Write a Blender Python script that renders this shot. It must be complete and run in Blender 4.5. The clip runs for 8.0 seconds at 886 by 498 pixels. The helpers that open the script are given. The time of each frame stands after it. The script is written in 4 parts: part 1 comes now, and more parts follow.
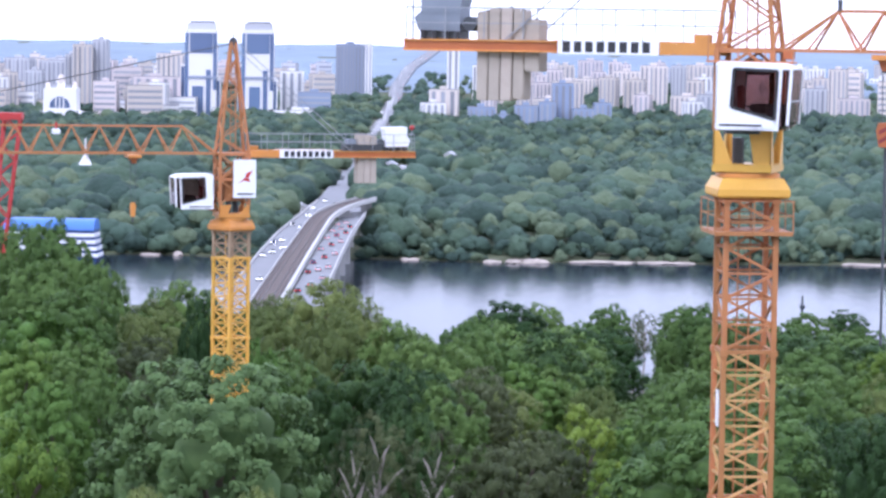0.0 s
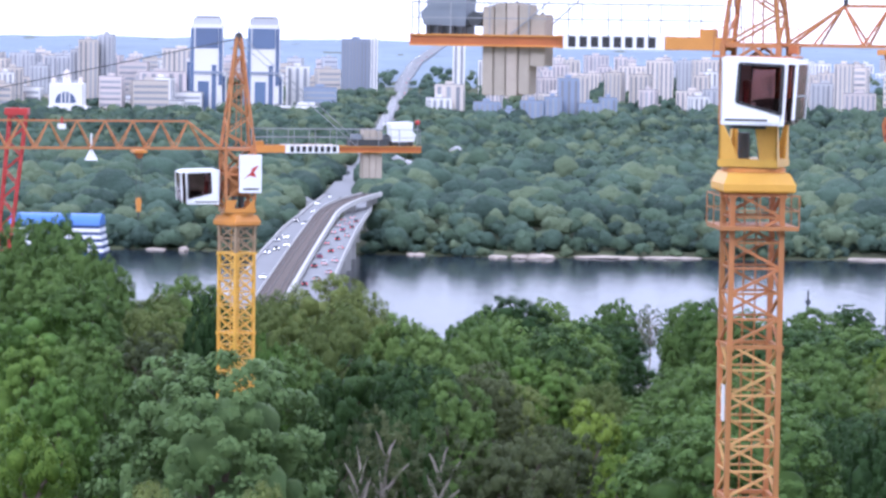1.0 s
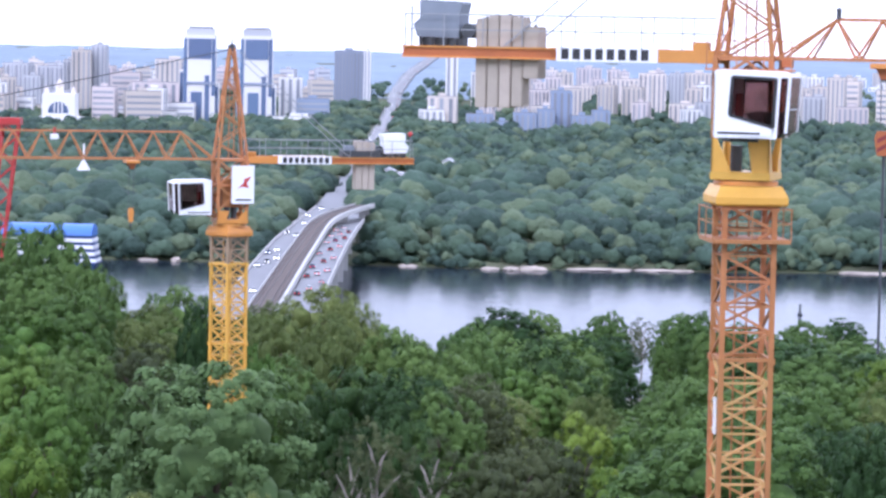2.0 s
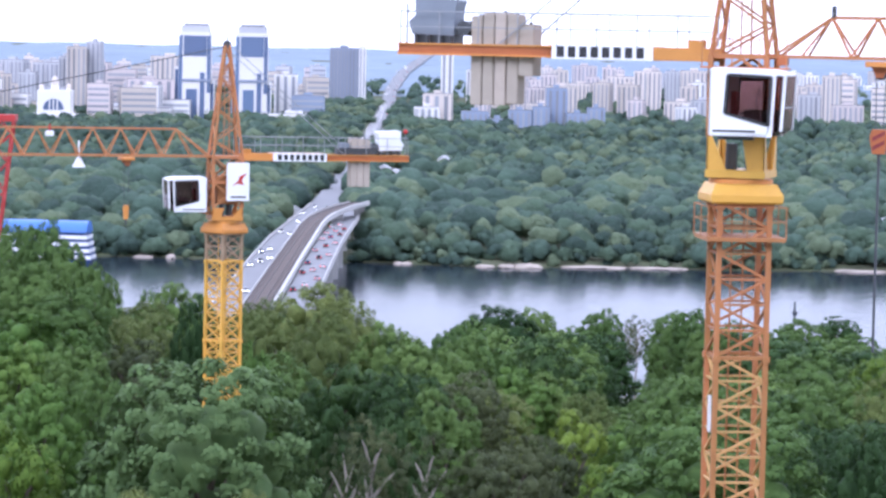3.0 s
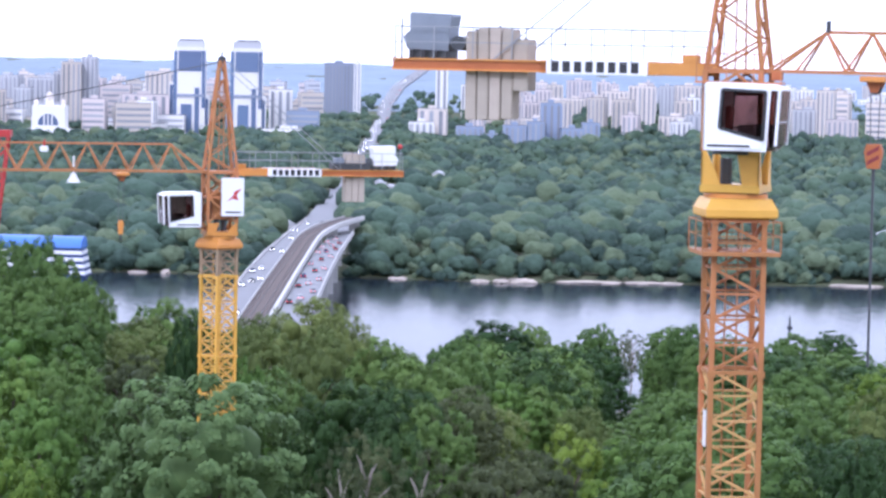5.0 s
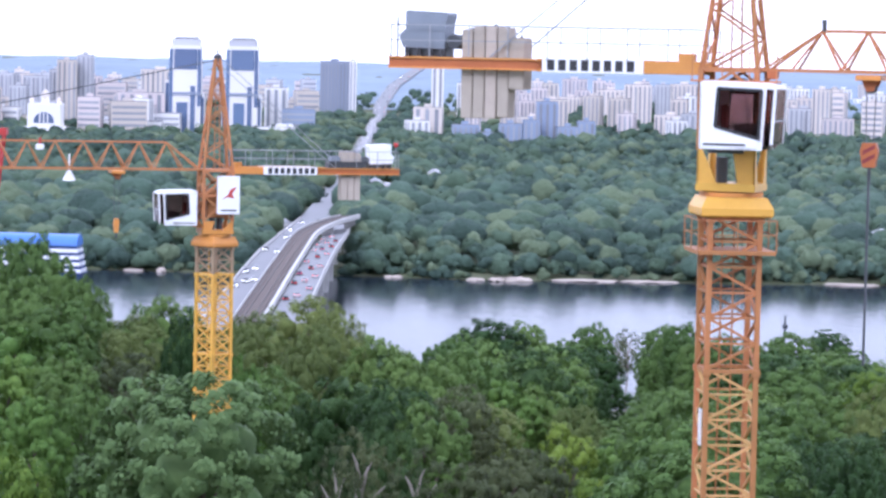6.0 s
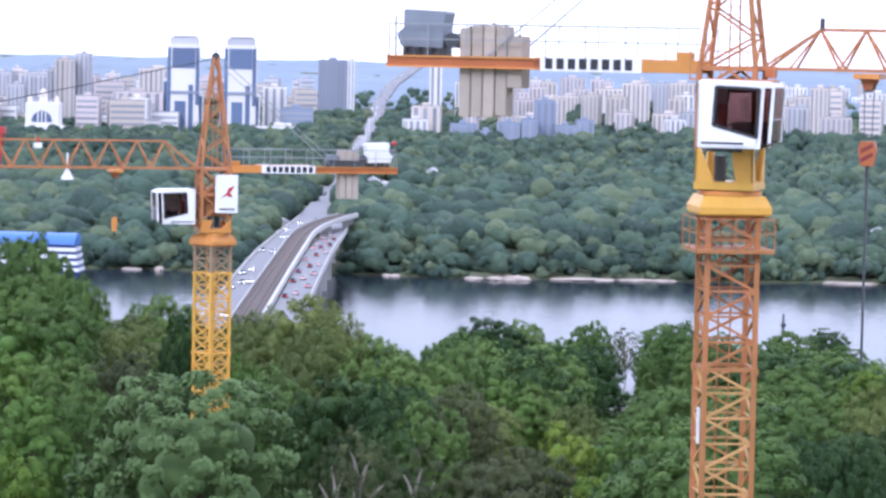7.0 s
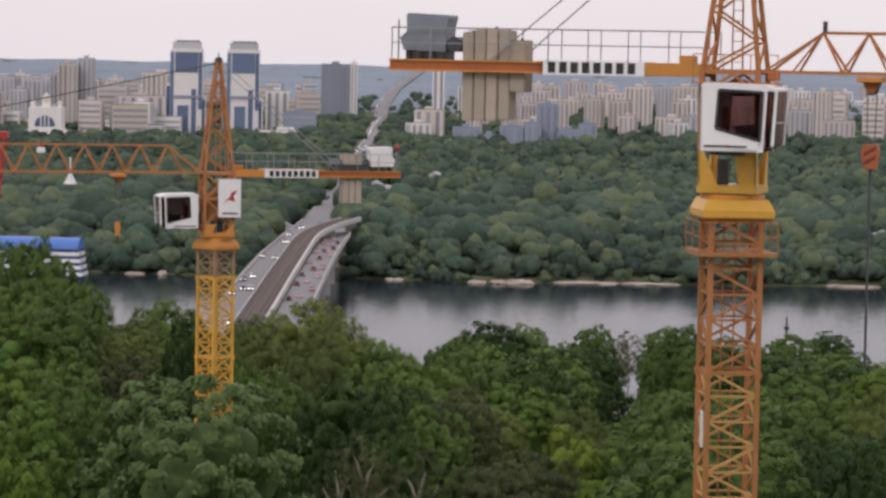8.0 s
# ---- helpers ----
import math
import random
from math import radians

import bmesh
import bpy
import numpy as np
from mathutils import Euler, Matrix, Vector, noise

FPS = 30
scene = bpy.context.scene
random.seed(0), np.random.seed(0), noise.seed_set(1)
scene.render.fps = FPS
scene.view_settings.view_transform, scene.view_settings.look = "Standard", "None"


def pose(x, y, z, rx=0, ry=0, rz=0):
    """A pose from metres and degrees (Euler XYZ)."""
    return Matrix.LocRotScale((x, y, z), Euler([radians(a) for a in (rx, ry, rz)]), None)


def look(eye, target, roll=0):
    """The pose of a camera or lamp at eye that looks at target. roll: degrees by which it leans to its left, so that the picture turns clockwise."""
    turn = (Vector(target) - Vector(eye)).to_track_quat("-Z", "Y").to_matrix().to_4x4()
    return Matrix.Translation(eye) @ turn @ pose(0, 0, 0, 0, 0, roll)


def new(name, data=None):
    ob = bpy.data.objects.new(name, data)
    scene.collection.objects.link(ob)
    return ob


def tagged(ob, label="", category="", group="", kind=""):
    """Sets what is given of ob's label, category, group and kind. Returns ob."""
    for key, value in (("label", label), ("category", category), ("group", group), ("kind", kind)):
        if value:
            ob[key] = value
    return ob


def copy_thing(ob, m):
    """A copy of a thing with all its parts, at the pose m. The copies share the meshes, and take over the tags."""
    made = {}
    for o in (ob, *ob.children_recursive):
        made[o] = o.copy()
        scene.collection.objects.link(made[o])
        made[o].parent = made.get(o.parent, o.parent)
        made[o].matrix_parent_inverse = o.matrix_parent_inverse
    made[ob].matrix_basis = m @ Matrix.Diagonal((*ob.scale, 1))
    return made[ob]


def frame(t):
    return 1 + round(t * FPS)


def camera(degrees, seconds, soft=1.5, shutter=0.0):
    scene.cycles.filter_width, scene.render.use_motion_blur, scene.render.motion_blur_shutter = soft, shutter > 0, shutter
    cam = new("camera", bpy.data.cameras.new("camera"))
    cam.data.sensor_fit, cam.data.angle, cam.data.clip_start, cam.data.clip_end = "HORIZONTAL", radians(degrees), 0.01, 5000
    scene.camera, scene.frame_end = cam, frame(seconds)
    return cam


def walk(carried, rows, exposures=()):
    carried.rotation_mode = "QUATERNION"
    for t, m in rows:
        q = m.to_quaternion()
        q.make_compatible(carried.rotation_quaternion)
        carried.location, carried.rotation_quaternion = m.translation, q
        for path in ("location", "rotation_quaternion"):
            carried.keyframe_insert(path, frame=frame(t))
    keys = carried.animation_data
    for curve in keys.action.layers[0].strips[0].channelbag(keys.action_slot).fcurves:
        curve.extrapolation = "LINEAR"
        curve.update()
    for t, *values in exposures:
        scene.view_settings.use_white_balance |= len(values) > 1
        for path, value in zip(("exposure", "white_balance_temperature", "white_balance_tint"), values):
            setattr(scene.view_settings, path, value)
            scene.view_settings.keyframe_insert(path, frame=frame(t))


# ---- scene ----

# camera, held in the hand high on the slope: it turns a little and never leaves its place
EYE = 95.0
cam = camera(17.0, 8.0, soft=2.8)


def aim(yaw, pitch, roll):
    return pose(0, 0, EYE, 0, 0, yaw) @ pose(0, 0, 0, 90 + pitch, 0, 0) @ pose(0, 0, 0, 0, 0, roll)


walk(cam, [
    (0.0, aim(-0.093, -4.065, 0.89)), (0.5, aim(-0.029, -4.067, 0.98)), (1.0, aim(0.016, -4.163, 0.86)),
    (1.5, aim(-0.034, -3.913, 1.05)), (1.7, aim(-0.090, -3.920, 1.08)), (2.8, aim(-0.210, -3.960, 1.20)),
    (3.0, aim(-0.229, -3.981, 1.22)), (3.5, aim(0.0, -4.180, 1.05)), (4.0, aim(-0.158, -3.945, 1.03)),
    (4.5, aim(-0.217, -3.729, 1.19)), (4.7, aim(-0.288, -3.658, 1.17)), (5.8, aim(-0.377, -3.832, 1.20)),
    (6.0, aim(-0.408, -3.719, 1.23)), (6.5, aim(-0.397, -3.737, 1.29)), (7.0, aim(-0.444, -3.743, 1.21)),
    (7.5, aim(-0.230, -3.742, 1.31)), (8.0, aim(-0.382, -3.670, 1.10)),
], exposures=[(0.0, 0.0, 5150, 22), (6.9, 0.0, 5150, 22), (7.3, -0.5, 5700, 20), (7.6, -1.0, 6100, 20), (8.0, -1.12, 6550, 19)])

# overcast daylight
world = bpy.data.worlds.new("world")
scene.world = world
world.use_nodes = True
wn, wl = world.node_tree.nodes, world.node_tree.links
sky = wn.new("ShaderNodeTexSky")
sky.sky_type, sky.sun_disc = "NISHITA", False
sky.sun_elevation, sky.sun_rotation = radians(38), radians(215)
cloud = wn.new("ShaderNodeTexNoise")
cloud.inputs["Scale"].default_value, cloud.inputs["Detail"].default_value = 2.2, 5
cover = wn.new("ShaderNodeValToRGB")
cover.color_ramp.elements[0].color = (9.0, 8.7, 8.9, 1)
cover.color_ramp.elements[1].color = (11.5, 11.2, 11.2, 1)
veil = wn.new("ShaderNodeMixRGB")
veil.inputs[0].default_value = 0.88
wl.new(cloud.outputs["Fac"], cover.inputs[0])
wl.new(sky.outputs[0], veil.inputs[1])
wl.new(cover.outputs[0], veil.inputs[2])
# an overcast sky is brighter overhead than at the horizon
way, parts, rise, bright = wn.new("ShaderNodeTexCoord"), wn.new("ShaderNodeSeparateXYZ"), wn.new("ShaderNodeMapRange"), wn.new("ShaderNodeVectorMath")
rise.inputs["From Min"].default_value, rise.inputs["From Max"].default_value = 0.0, 1.0
rise.inputs["To Min"].default_value, rise.inputs["To Max"].default_value = 1.75, 2.5
bright.operation = "SCALE"
wl.new(way.outputs["Generated"], parts.inputs[0])
wl.new(parts.outputs["Z"], rise.inputs["Value"])
wl.new(veil.outputs[0], bright.inputs[0])
wl.new(rise.outputs[0], bright.inputs["Scale"])
wl.new(bright.outputs[0], wn["Background"].inputs[0])
wn["Background"].inputs[1].default_value = 0.105
sun = new("sun", bpy.data.lights.new("sun", "SUN"))
sun.data.energy, sun.data.angle, sun.data.color = 1.4, radians(12), (1.0, 0.96, 0.9)
sun.matrix_world = look((-60, -80, 160), (0, 60, 60))


# ---- materials ----
def surface(name, colour, rough=0.6, metal=0.0, spread=0.25, size=1.0, bump=0.0, fine=12.0, each=0.0, island=0.0, tone=None, through_light=0.0, shine=0.5):
    """A surface with two scales of variation; size is that of its stains in metres."""
    m = bpy.data.materials.new(name)
    m.use_nodes = True
    n, l = m.node_tree.nodes, m.node_tree.links
    b = n["Principled BSDF"]
    b.inputs["Roughness"].default_value, b.inputs["Metallic"].default_value = rough, metal
    b.inputs["Specular IOR Level"].default_value = shine
    where = n.new("ShaderNodeTexCoord")
    big, small = n.new("ShaderNodeTexNoise"), n.new("ShaderNodeTexNoise")
    big.inputs["Scale"].default_value, big.inputs["Detail"].default_value = 1 / size, 4
    small.inputs["Scale"].default_value, small.inputs["Detail"].default_value = fine / size, 3
    for t in (big, small):
        l.new(where.outputs["Object"], t.inputs["Vector"])
    mix = n.new("ShaderNodeMixRGB")
    dark = tone or [c * (1 - spread) for c in colour]
    mix.inputs[1].default_value, mix.inputs[2].default_value = (*dark, 1), (*[min(1, c * (1 + spread * 0.5)) for c in colour], 1)
    add = n.new("ShaderNodeMath")
    add.operation = "MULTIPLY_ADD"
    add.inputs[1].default_value, add.inputs[2].default_value = 0.7, 0.0
    l.new(big.outputs["Fac"], add.inputs[0])
    part2 = n.new("ShaderNodeMath")
    part2.operation = "MULTIPLY_ADD"
    part2.inputs[1].default_value = 0.3
    l.new(small.outputs["Fac"], part2.inputs[0])
    l.new(add.outputs[0], part2.inputs[2])
    l.new(part2.outputs[0], mix.inputs[0])
    out = mix.outputs[0]
    if each or island:
        info = n.new("ShaderNodeObjectInfo")
        geo = n.new("ShaderNodeNewGeometry")
        for source, amount in ((info.outputs["Random"], each), (geo.outputs["Random Per Island"], island)):
            if not amount:
                continue
            scale = n.new("ShaderNodeMapRange")
            scale.inputs["To Min"].default_value, scale.inputs["To Max"].default_value = 1 - amount, 1 + amount
            l.new(source, scale.inputs["Value"])
            h = n.new("ShaderNodeHueSaturation")
            l.new(scale.outputs[0], h.inputs["Value"])
            shift = n.new("ShaderNodeMapRange")
            shift.inputs["To Min"].default_value, shift.inputs["To Max"].default_value = 0.5 + amount * 0.05, 0.5 - amount * 0.05
            l.new(source, shift.inputs["Value"])
            l.new(shift.outputs[0], h.inputs["Hue"])
            l.new(out, h.inputs["Color"])
            out = h.outputs[0]
    l.new(out, b.inputs["Base Color"])
    if bump:
        k = n.new("ShaderNodeBump")
        k.inputs["Strength"].default_value, k.inputs["Distance"].default_value = min(1, bump), 0.05 * size
        l.new(small.outputs["Fac"], k.inputs["Height"])
        l.new(k.outputs[0], b.inputs["Normal"])
    if through_light:
        thin = n.new("ShaderNodeBsdfTranslucent")
        both = n.new("ShaderNodeMixShader")
        both.inputs[0].default_value = through_light
        l.new(out, thin.inputs[0])
        l.new(b.outputs[0], both.inputs[1])
        l.new(thin.outputs[0], both.inputs[2])
        l.new(both.outputs[0], n["Material Output"].inputs[0])
    return m


def lamp_glow(name, colour, strength):
    m = bpy.data.materials.new(name)
    m.use_nodes = True
    b = m.node_tree.nodes["Principled BSDF"]
    b.inputs["Base Color"].default_value = (*colour, 1)
    b.inputs["Emission Color"].default_value = (*colour, 1)
    b.inputs["Emission Strength"].default_value = strength
    return m


def leaves(name, colour, single=0.14):
    return surface(name, colour, rough=0.6, spread=0.3, size=3.0, fine=6, each=0.22, island=single, through_light=0.22, shine=0.15)


def far_leaves(name, colour):
    """Woods seen from a kilometre off: the tone changes from crown to crown, and leaf masses give a fine relief."""
    return surface(name, colour, rough=0.75, spread=0.42, size=26.0, fine=17, bump=0.9, island=0.05, through_light=0.15, shine=0.2)


ORANGE = surface("orange_paint", (0.60, 0.25, 0.045), 0.45, spread=0.35, size=0.9, bump=0.15, each=0.08)
RUSTED = surface("faded_orange_paint", (0.43, 0.175, 0.055), 0.6, spread=0.4, size=0.7, bump=0.2, each=0.12)
YELLOW = surface("yellow_paint", (0.68, 0.38, 0.05), 0.42, spread=0.3, size=0.8, bump=0.15, each=0.08)
DEEPORANGE = surface("deep_orange_paint", (0.40, 0.115, 0.025), 0.5, spread=0.35, size=0.9, bump=0.15)
TAN = surface("tan_paint", (0.54, 0.31, 0.10), 0.6, spread=0.35, size=0.7, bump=0.2, each=0.12)
WEATHERED = surface("weathered_paint", (0.36, 0.25, 0.15), 0.65, spread=0.4, size=0.7, bump=0.2, each=0.12)
WHITE = surface("white_paint", (0.80, 0.80, 0.80), 0.35, spread=0.1, size=0.9)
BLACK = surface("black_rubber", (0.02, 0.02, 0.022), 0.5, spread=0.3, size=0.4)
STEEL = surface("galvanised_steel", (0.32, 0.33, 0.34), 0.45, metal=0.6, spread=0.25, size=0.5)
DARKSTEEL = surface("dark_steel", (0.07, 0.075, 0.08), 0.5, metal=0.4, spread=0.3, size=0.5)
WINCHGREY = surface("grey_blue_steel_cover", (0.20, 0.225, 0.26), 0.5, spread=0.25, size=0.8, bump=0.1)
CONCRETE = surface("concrete", (0.43, 0.37, 0.30), 0.85, spread=0.25, size=0.8, bump=0.4, each=0.08)
RED = surface("red_paint", (0.42, 0.03, 0.025), 0.5, spread=0.3, size=0.8)
SEATRED = surface("red_upholstery", (0.20, 0.03, 0.03), 0.7, spread=0.3, size=0.5)
BARK = surface("bark", (0.13, 0.10, 0.075), 0.9, spread=0.4, size=0.6, bump=0.5)
PALEBARK = surface("pale_bark", (0.26, 0.23, 0.19), 0.9, spread=0.35, size=0.6, bump=0.4)
ASPHALT = surface("asphalt", (0.20, 0.20, 0.205), 0.85, spread=0.2, size=14, fine=30)
BALLAST = surface("railway_ballast", (0.10, 0.075, 0.06), 0.9, spread=0.3, size=5, fine=30, bump=0.3)
PALECONCRETE = surface("pale_concrete", (0.45, 0.44, 0.42), 0.8, spread=0.2, size=9, each=0.08)
EARTH = surface("earth_and_grass", (0.075, 0.10, 0.04), 0.95, spread=0.4, size=14, fine=20, bump=0.4, tone=(0.06, 0.05, 0.03))
# the blue-grey of the far hills is air haze put into the base colour
RIDGE = surface("haze_tinted_hills", (0.20, 0.25, 0.30), 0.95, spread=0.4, size=160, fine=14)
SAND = surface("pale_sand", (0.42, 0.36, 0.30), 0.9, spread=0.25, size=4, bump=0.3)
LEAF = {
    "mid": leaves("mid_green_leaves", (0.110, 0.180, 0.044)),
    "olive": leaves("olive_leaves", (0.140, 0.180, 0.050)),
    "blue": leaves("blue_green_leaves", (0.106, 0.172, 0.058)),
    "lime": leaves("lime_leaves", (0.165, 0.245, 0.036)),
    "grey": leaves("grey_green_leaves", (0.092, 0.112, 0.046)),
    "fresh": leaves("fresh_green_leaves", (0.118, 0.205, 0.040)),
    "dark": leaves("dark_green_leaves", (0.048, 0.092, 0.026)),
}
# haze over the river is painted into these leaf colours, bluer and greyer than near ones
FARLEAF = [far_leaves("hazy_island_leaves", (0.088, 0.135, 0.084)), far_leaves("hazy_pale_island_leaves", (0.136, 0.180, 0.102)), far_leaves("hazy_dark_island_leaves", (0.052, 0.086, 0.064)), far_leaves("hazy_blue_island_leaves", (0.082, 0.130, 0.092))]


def glass(name, tint, rough=0.05):
    m = bpy.data.materials.new(name)
    m.use_nodes = True
    b = m.node_tree.nodes["Principled BSDF"]
    b.inputs["Base Color"].default_value = (*tint, 1)
    b.inputs["Roughness"].default_value = rough
    b.inputs["Transmission Weight"].default_value = 1.0
    b.inputs["IOR"].default_value = 1.2
    return m


CABGLASS = glass("tinted_cab_glass", (0.56, 0.40, 0.40))


def river_water():
    m = bpy.data.materials.new("river_water")
    m.use_nodes = True
    n, l = m.node_tree.nodes, m.node_tree.links
    b = n["Principled BSDF"]
    b.inputs["Base Color"].default_value = (0.018, 0.026, 0.034, 1)
    b.inputs["Roughness"].default_value, b.inputs["IOR"].default_value = 0.10, 1.12
    where, put = n.new("ShaderNodeTexCoord"), n.new("ShaderNodeMapping")
    put.inputs["Scale"].default_value = (0.25, 0.10, 1)
    wave, k = n.new("ShaderNodeTexNoise"), n.new("ShaderNodeBump")
    wave.inputs["Scale"].default_value, wave.inputs["Detail"].default_value = 1.0, 6
    k.inputs["Strength"].default_value, k.inputs["Distance"].default_value = 0.6, 0.2
    l.new(where.outputs["Object"], put.inputs[0])
    l.new(put.outputs[0], wave.inputs["Vector"])
    l.new(wave.outputs["Fac"], k.inputs["Height"])
    l.new(k.outputs[0], b.inputs["Normal"])
    return m


WATER = river_water()


# ---- building blocks ----
def mesh_of(name, bm, material):
    me = bpy.data.meshes.new(name)
    bm.to_mesh(me)
    bm.free()
    me.materials.append(material)
    return me


def part(name, bm, material, parent, label=""):
    ob = new(name, mesh_of(name, bm, material))
    ob.parent = parent
    return tagged(ob, label)


def thing(name, m, label, category, group="", kind=""):
    ob = new(name)
    ob.empty_display_size = 0.3
    ob.matrix_world = m
    return tagged(ob, label, category, group, kind)


def box(bm, x0, y0, z0, x1, y1, z1, bevel=0.0):
    r = bmesh.ops.create_cube(bm, size=1.0)["verts"]
    bmesh.ops.scale(bm, verts=r, vec=(abs(x1 - x0), abs(y1 - y0), abs(z1 - z0)))
    bmesh.ops.translate(bm, verts=r, vec=((x0 + x1) / 2, (y0 + y1) / 2, (z0 + z1) / 2))
    if bevel:
        es = list({e for v in r for e in v.link_edges})
        bmesh.ops.bevel(bm, geom=es, offset=bevel, segments=2, affect="EDGES")
    return bm


def block(*a, **k):
    return box(bmesh.new(), *a, **k)


def bar(bm, p, q, w, h=0.0, sides=4):
    """A straight member from p to q, w wide."""
    p, q = Vector(p), Vector(q)
    d = q - p
    m = Matrix.Translation((p + q) / 2) @ d.to_track_quat("Z", "Y").to_matrix().to_4x4()
    r = bmesh.ops.create_cone(bm, cap_ends=True, segments=sides, radius1=w * (0.7071 if sides == 4 else 0.5), radius2=w * (0.7071 if sides == 4 else 0.5), depth=d.length)["verts"]
    if sides == 4:
        bmesh.ops.rotate(bm, verts=r, matrix=Matrix.Rotation(radians(45), 3, "Z"))
    bmesh.ops.transform(bm, verts=r, matrix=m)
    return bm


def rod(p, q, w, sides=4):
    return bar(bmesh.new(), p, q, w, sides=sides)


def slab(bm, outline, y0, y1):
    """A plate of the outline (x, z), from y0 to y1."""
    a = [bm.verts.new((x, y0, z)) for x, z in outline]
    b = [bm.verts.new((x, y1, z)) for x, z in outline]
    n = len(a)
    bm.faces.new(a)
    bm.faces.new(list(reversed(b)))
    for i in range(n):
        bm.faces.new((a[(i + 1) % n], a[i], b[i], b[(i + 1) % n]))
    bmesh.ops.recalc_face_normals(bm, faces=bm.faces)
    return bm


def plate(outline, y0, y1):
    return slab(bmesh.new(), outline, y0, y1)


def prism(rings):
    """A body through square rings (half x, half y, z)."""
    bm = bmesh.new()
    rows = [[bm.verts.new((sx * hx, sy * hy, z)) for sx, sy in ((-1, -1), (1, -1), (1, 1), (-1, 1))] for hx, hy, z in rings]
    for a, b in zip(rows, rows[1:]):
        for i in range(4):
            bm.faces.new((a[i], a[(i + 1) % 4], b[(i + 1) % 4], b[i]))
    bm.faces.new(list(reversed(rows[0])))
    bm.faces.new(rows[-1])
    return bm


# ---- ground, river ----
NEAR_Y, NEAR_Z = [-400, 6, 60, 110, 130, 180, 260, 330, 560, 600, 700, 772, 800, 900], [93.3, 93.3, 72, 65, 63, 56, 51, 47, 28, 24, 9, 0.6, -5, -6]
FAR_Y, FAR_Z = [900, 1256, 1273, 1320, 3300, 4000, 4900, 5600], [-6, -5, 1.6, 4, 6, 11, 80, 82]


def ground_z(x, y):
    if y < 900:
        z = float(np.interp(y, NEAR_Y, NEAR_Z))
        side = min(1, max(0, (-x / max(y, 60) - 0.07) / 0.05)) * min(1, max(0, (y - 130) / 60)) * min(1, max(0, (480 - y) / 120))
        return z + 9 * side
    y2 = y + 5 * math.sin(x * 0.021 + 1.0) + 3 * math.sin(x * 0.06)
    z = float(np.interp(y2 if y < 1500 else y, FAR_Y, FAR_Z))
    if y > 4300:
        z += 3.0 * noise.noise((x * 0.004, y * 0.002, 0)) * min(1, (y - 4300) / 400)
    return z


def build_ground():
    ys = [-400, -200, -60, 0, 6] + list(range(20, 800, 15)) + list(range(800, 1220, 60)) + list(range(1220, 1345, 5)) + list(range(1345, 3400, 80)) + list(range(3400, 5500, 50))
    us = np.linspace(-1, 1, 121)
    verts, faces = [], []
    for y in ys:
        half = 500 + 0.42 * max(0, y)
        for u in us:
            x = half * (0.35 * u + 0.65 * u ** 3)
            verts.append((x, y, ground_z(x, y)))
    w = len(us)
    for j in range(len(ys) - 1):
        for i in range(w - 1):
            a = j * w + i
            faces.append((a, a + 1, a + w + 1, a + w))
    me = bpy.data.meshes.new("ground")
    me.from_pydata(verts, [], faces)
    me.materials.append(EARTH)
    for p in me.polygons:
        p.use_smooth = True
    tagged(new("ground", me), "wooded hillside falling to the river, flat land beyond", "ground", kind="structure")
    me = bpy.data.meshes.new("river")
    me.from_pydata([(-1100, 700, 0), (1100, 700, 0), (1100, 1350, 0), (-1100, 1350, 0)], [], [(0, 1, 2, 3)])
    me.materials.append(WATER)
    tagged(new("water", me), "wide calm river reflecting a pale overcast sky", "river", kind="structure")


def build_ridge():
    """The far rise of the land, its distance haze painted in as blue."""
    verts, faces = [], []
    ys = [4020 + 20 * k for k in range(46)]
    w = 90
    for y in ys:
        for i in range(w):
            x = (i / (w - 1) - 0.5) * 2600
            verts.append((x, y, ground_z(x, y) + 1.2 + (2.5 * noise.noise((x * 0.02, y * 0.02, 3)) if y > 4100 else -3)))
    for j in range(len(ys) - 1):
        for i in range(w - 1):
            a = j * w + i
            faces.append((a, a + 1, a + w + 1, a + w))
    me = bpy.data.meshes.new("backdrop")
    me.from_pydata(verts, [], faces)
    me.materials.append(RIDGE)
    tagged(new("backdrop", me), "distant wooded rise on the horizon, painted in haze blue", "hills", kind="structure")


build_ground()
build_ridge()


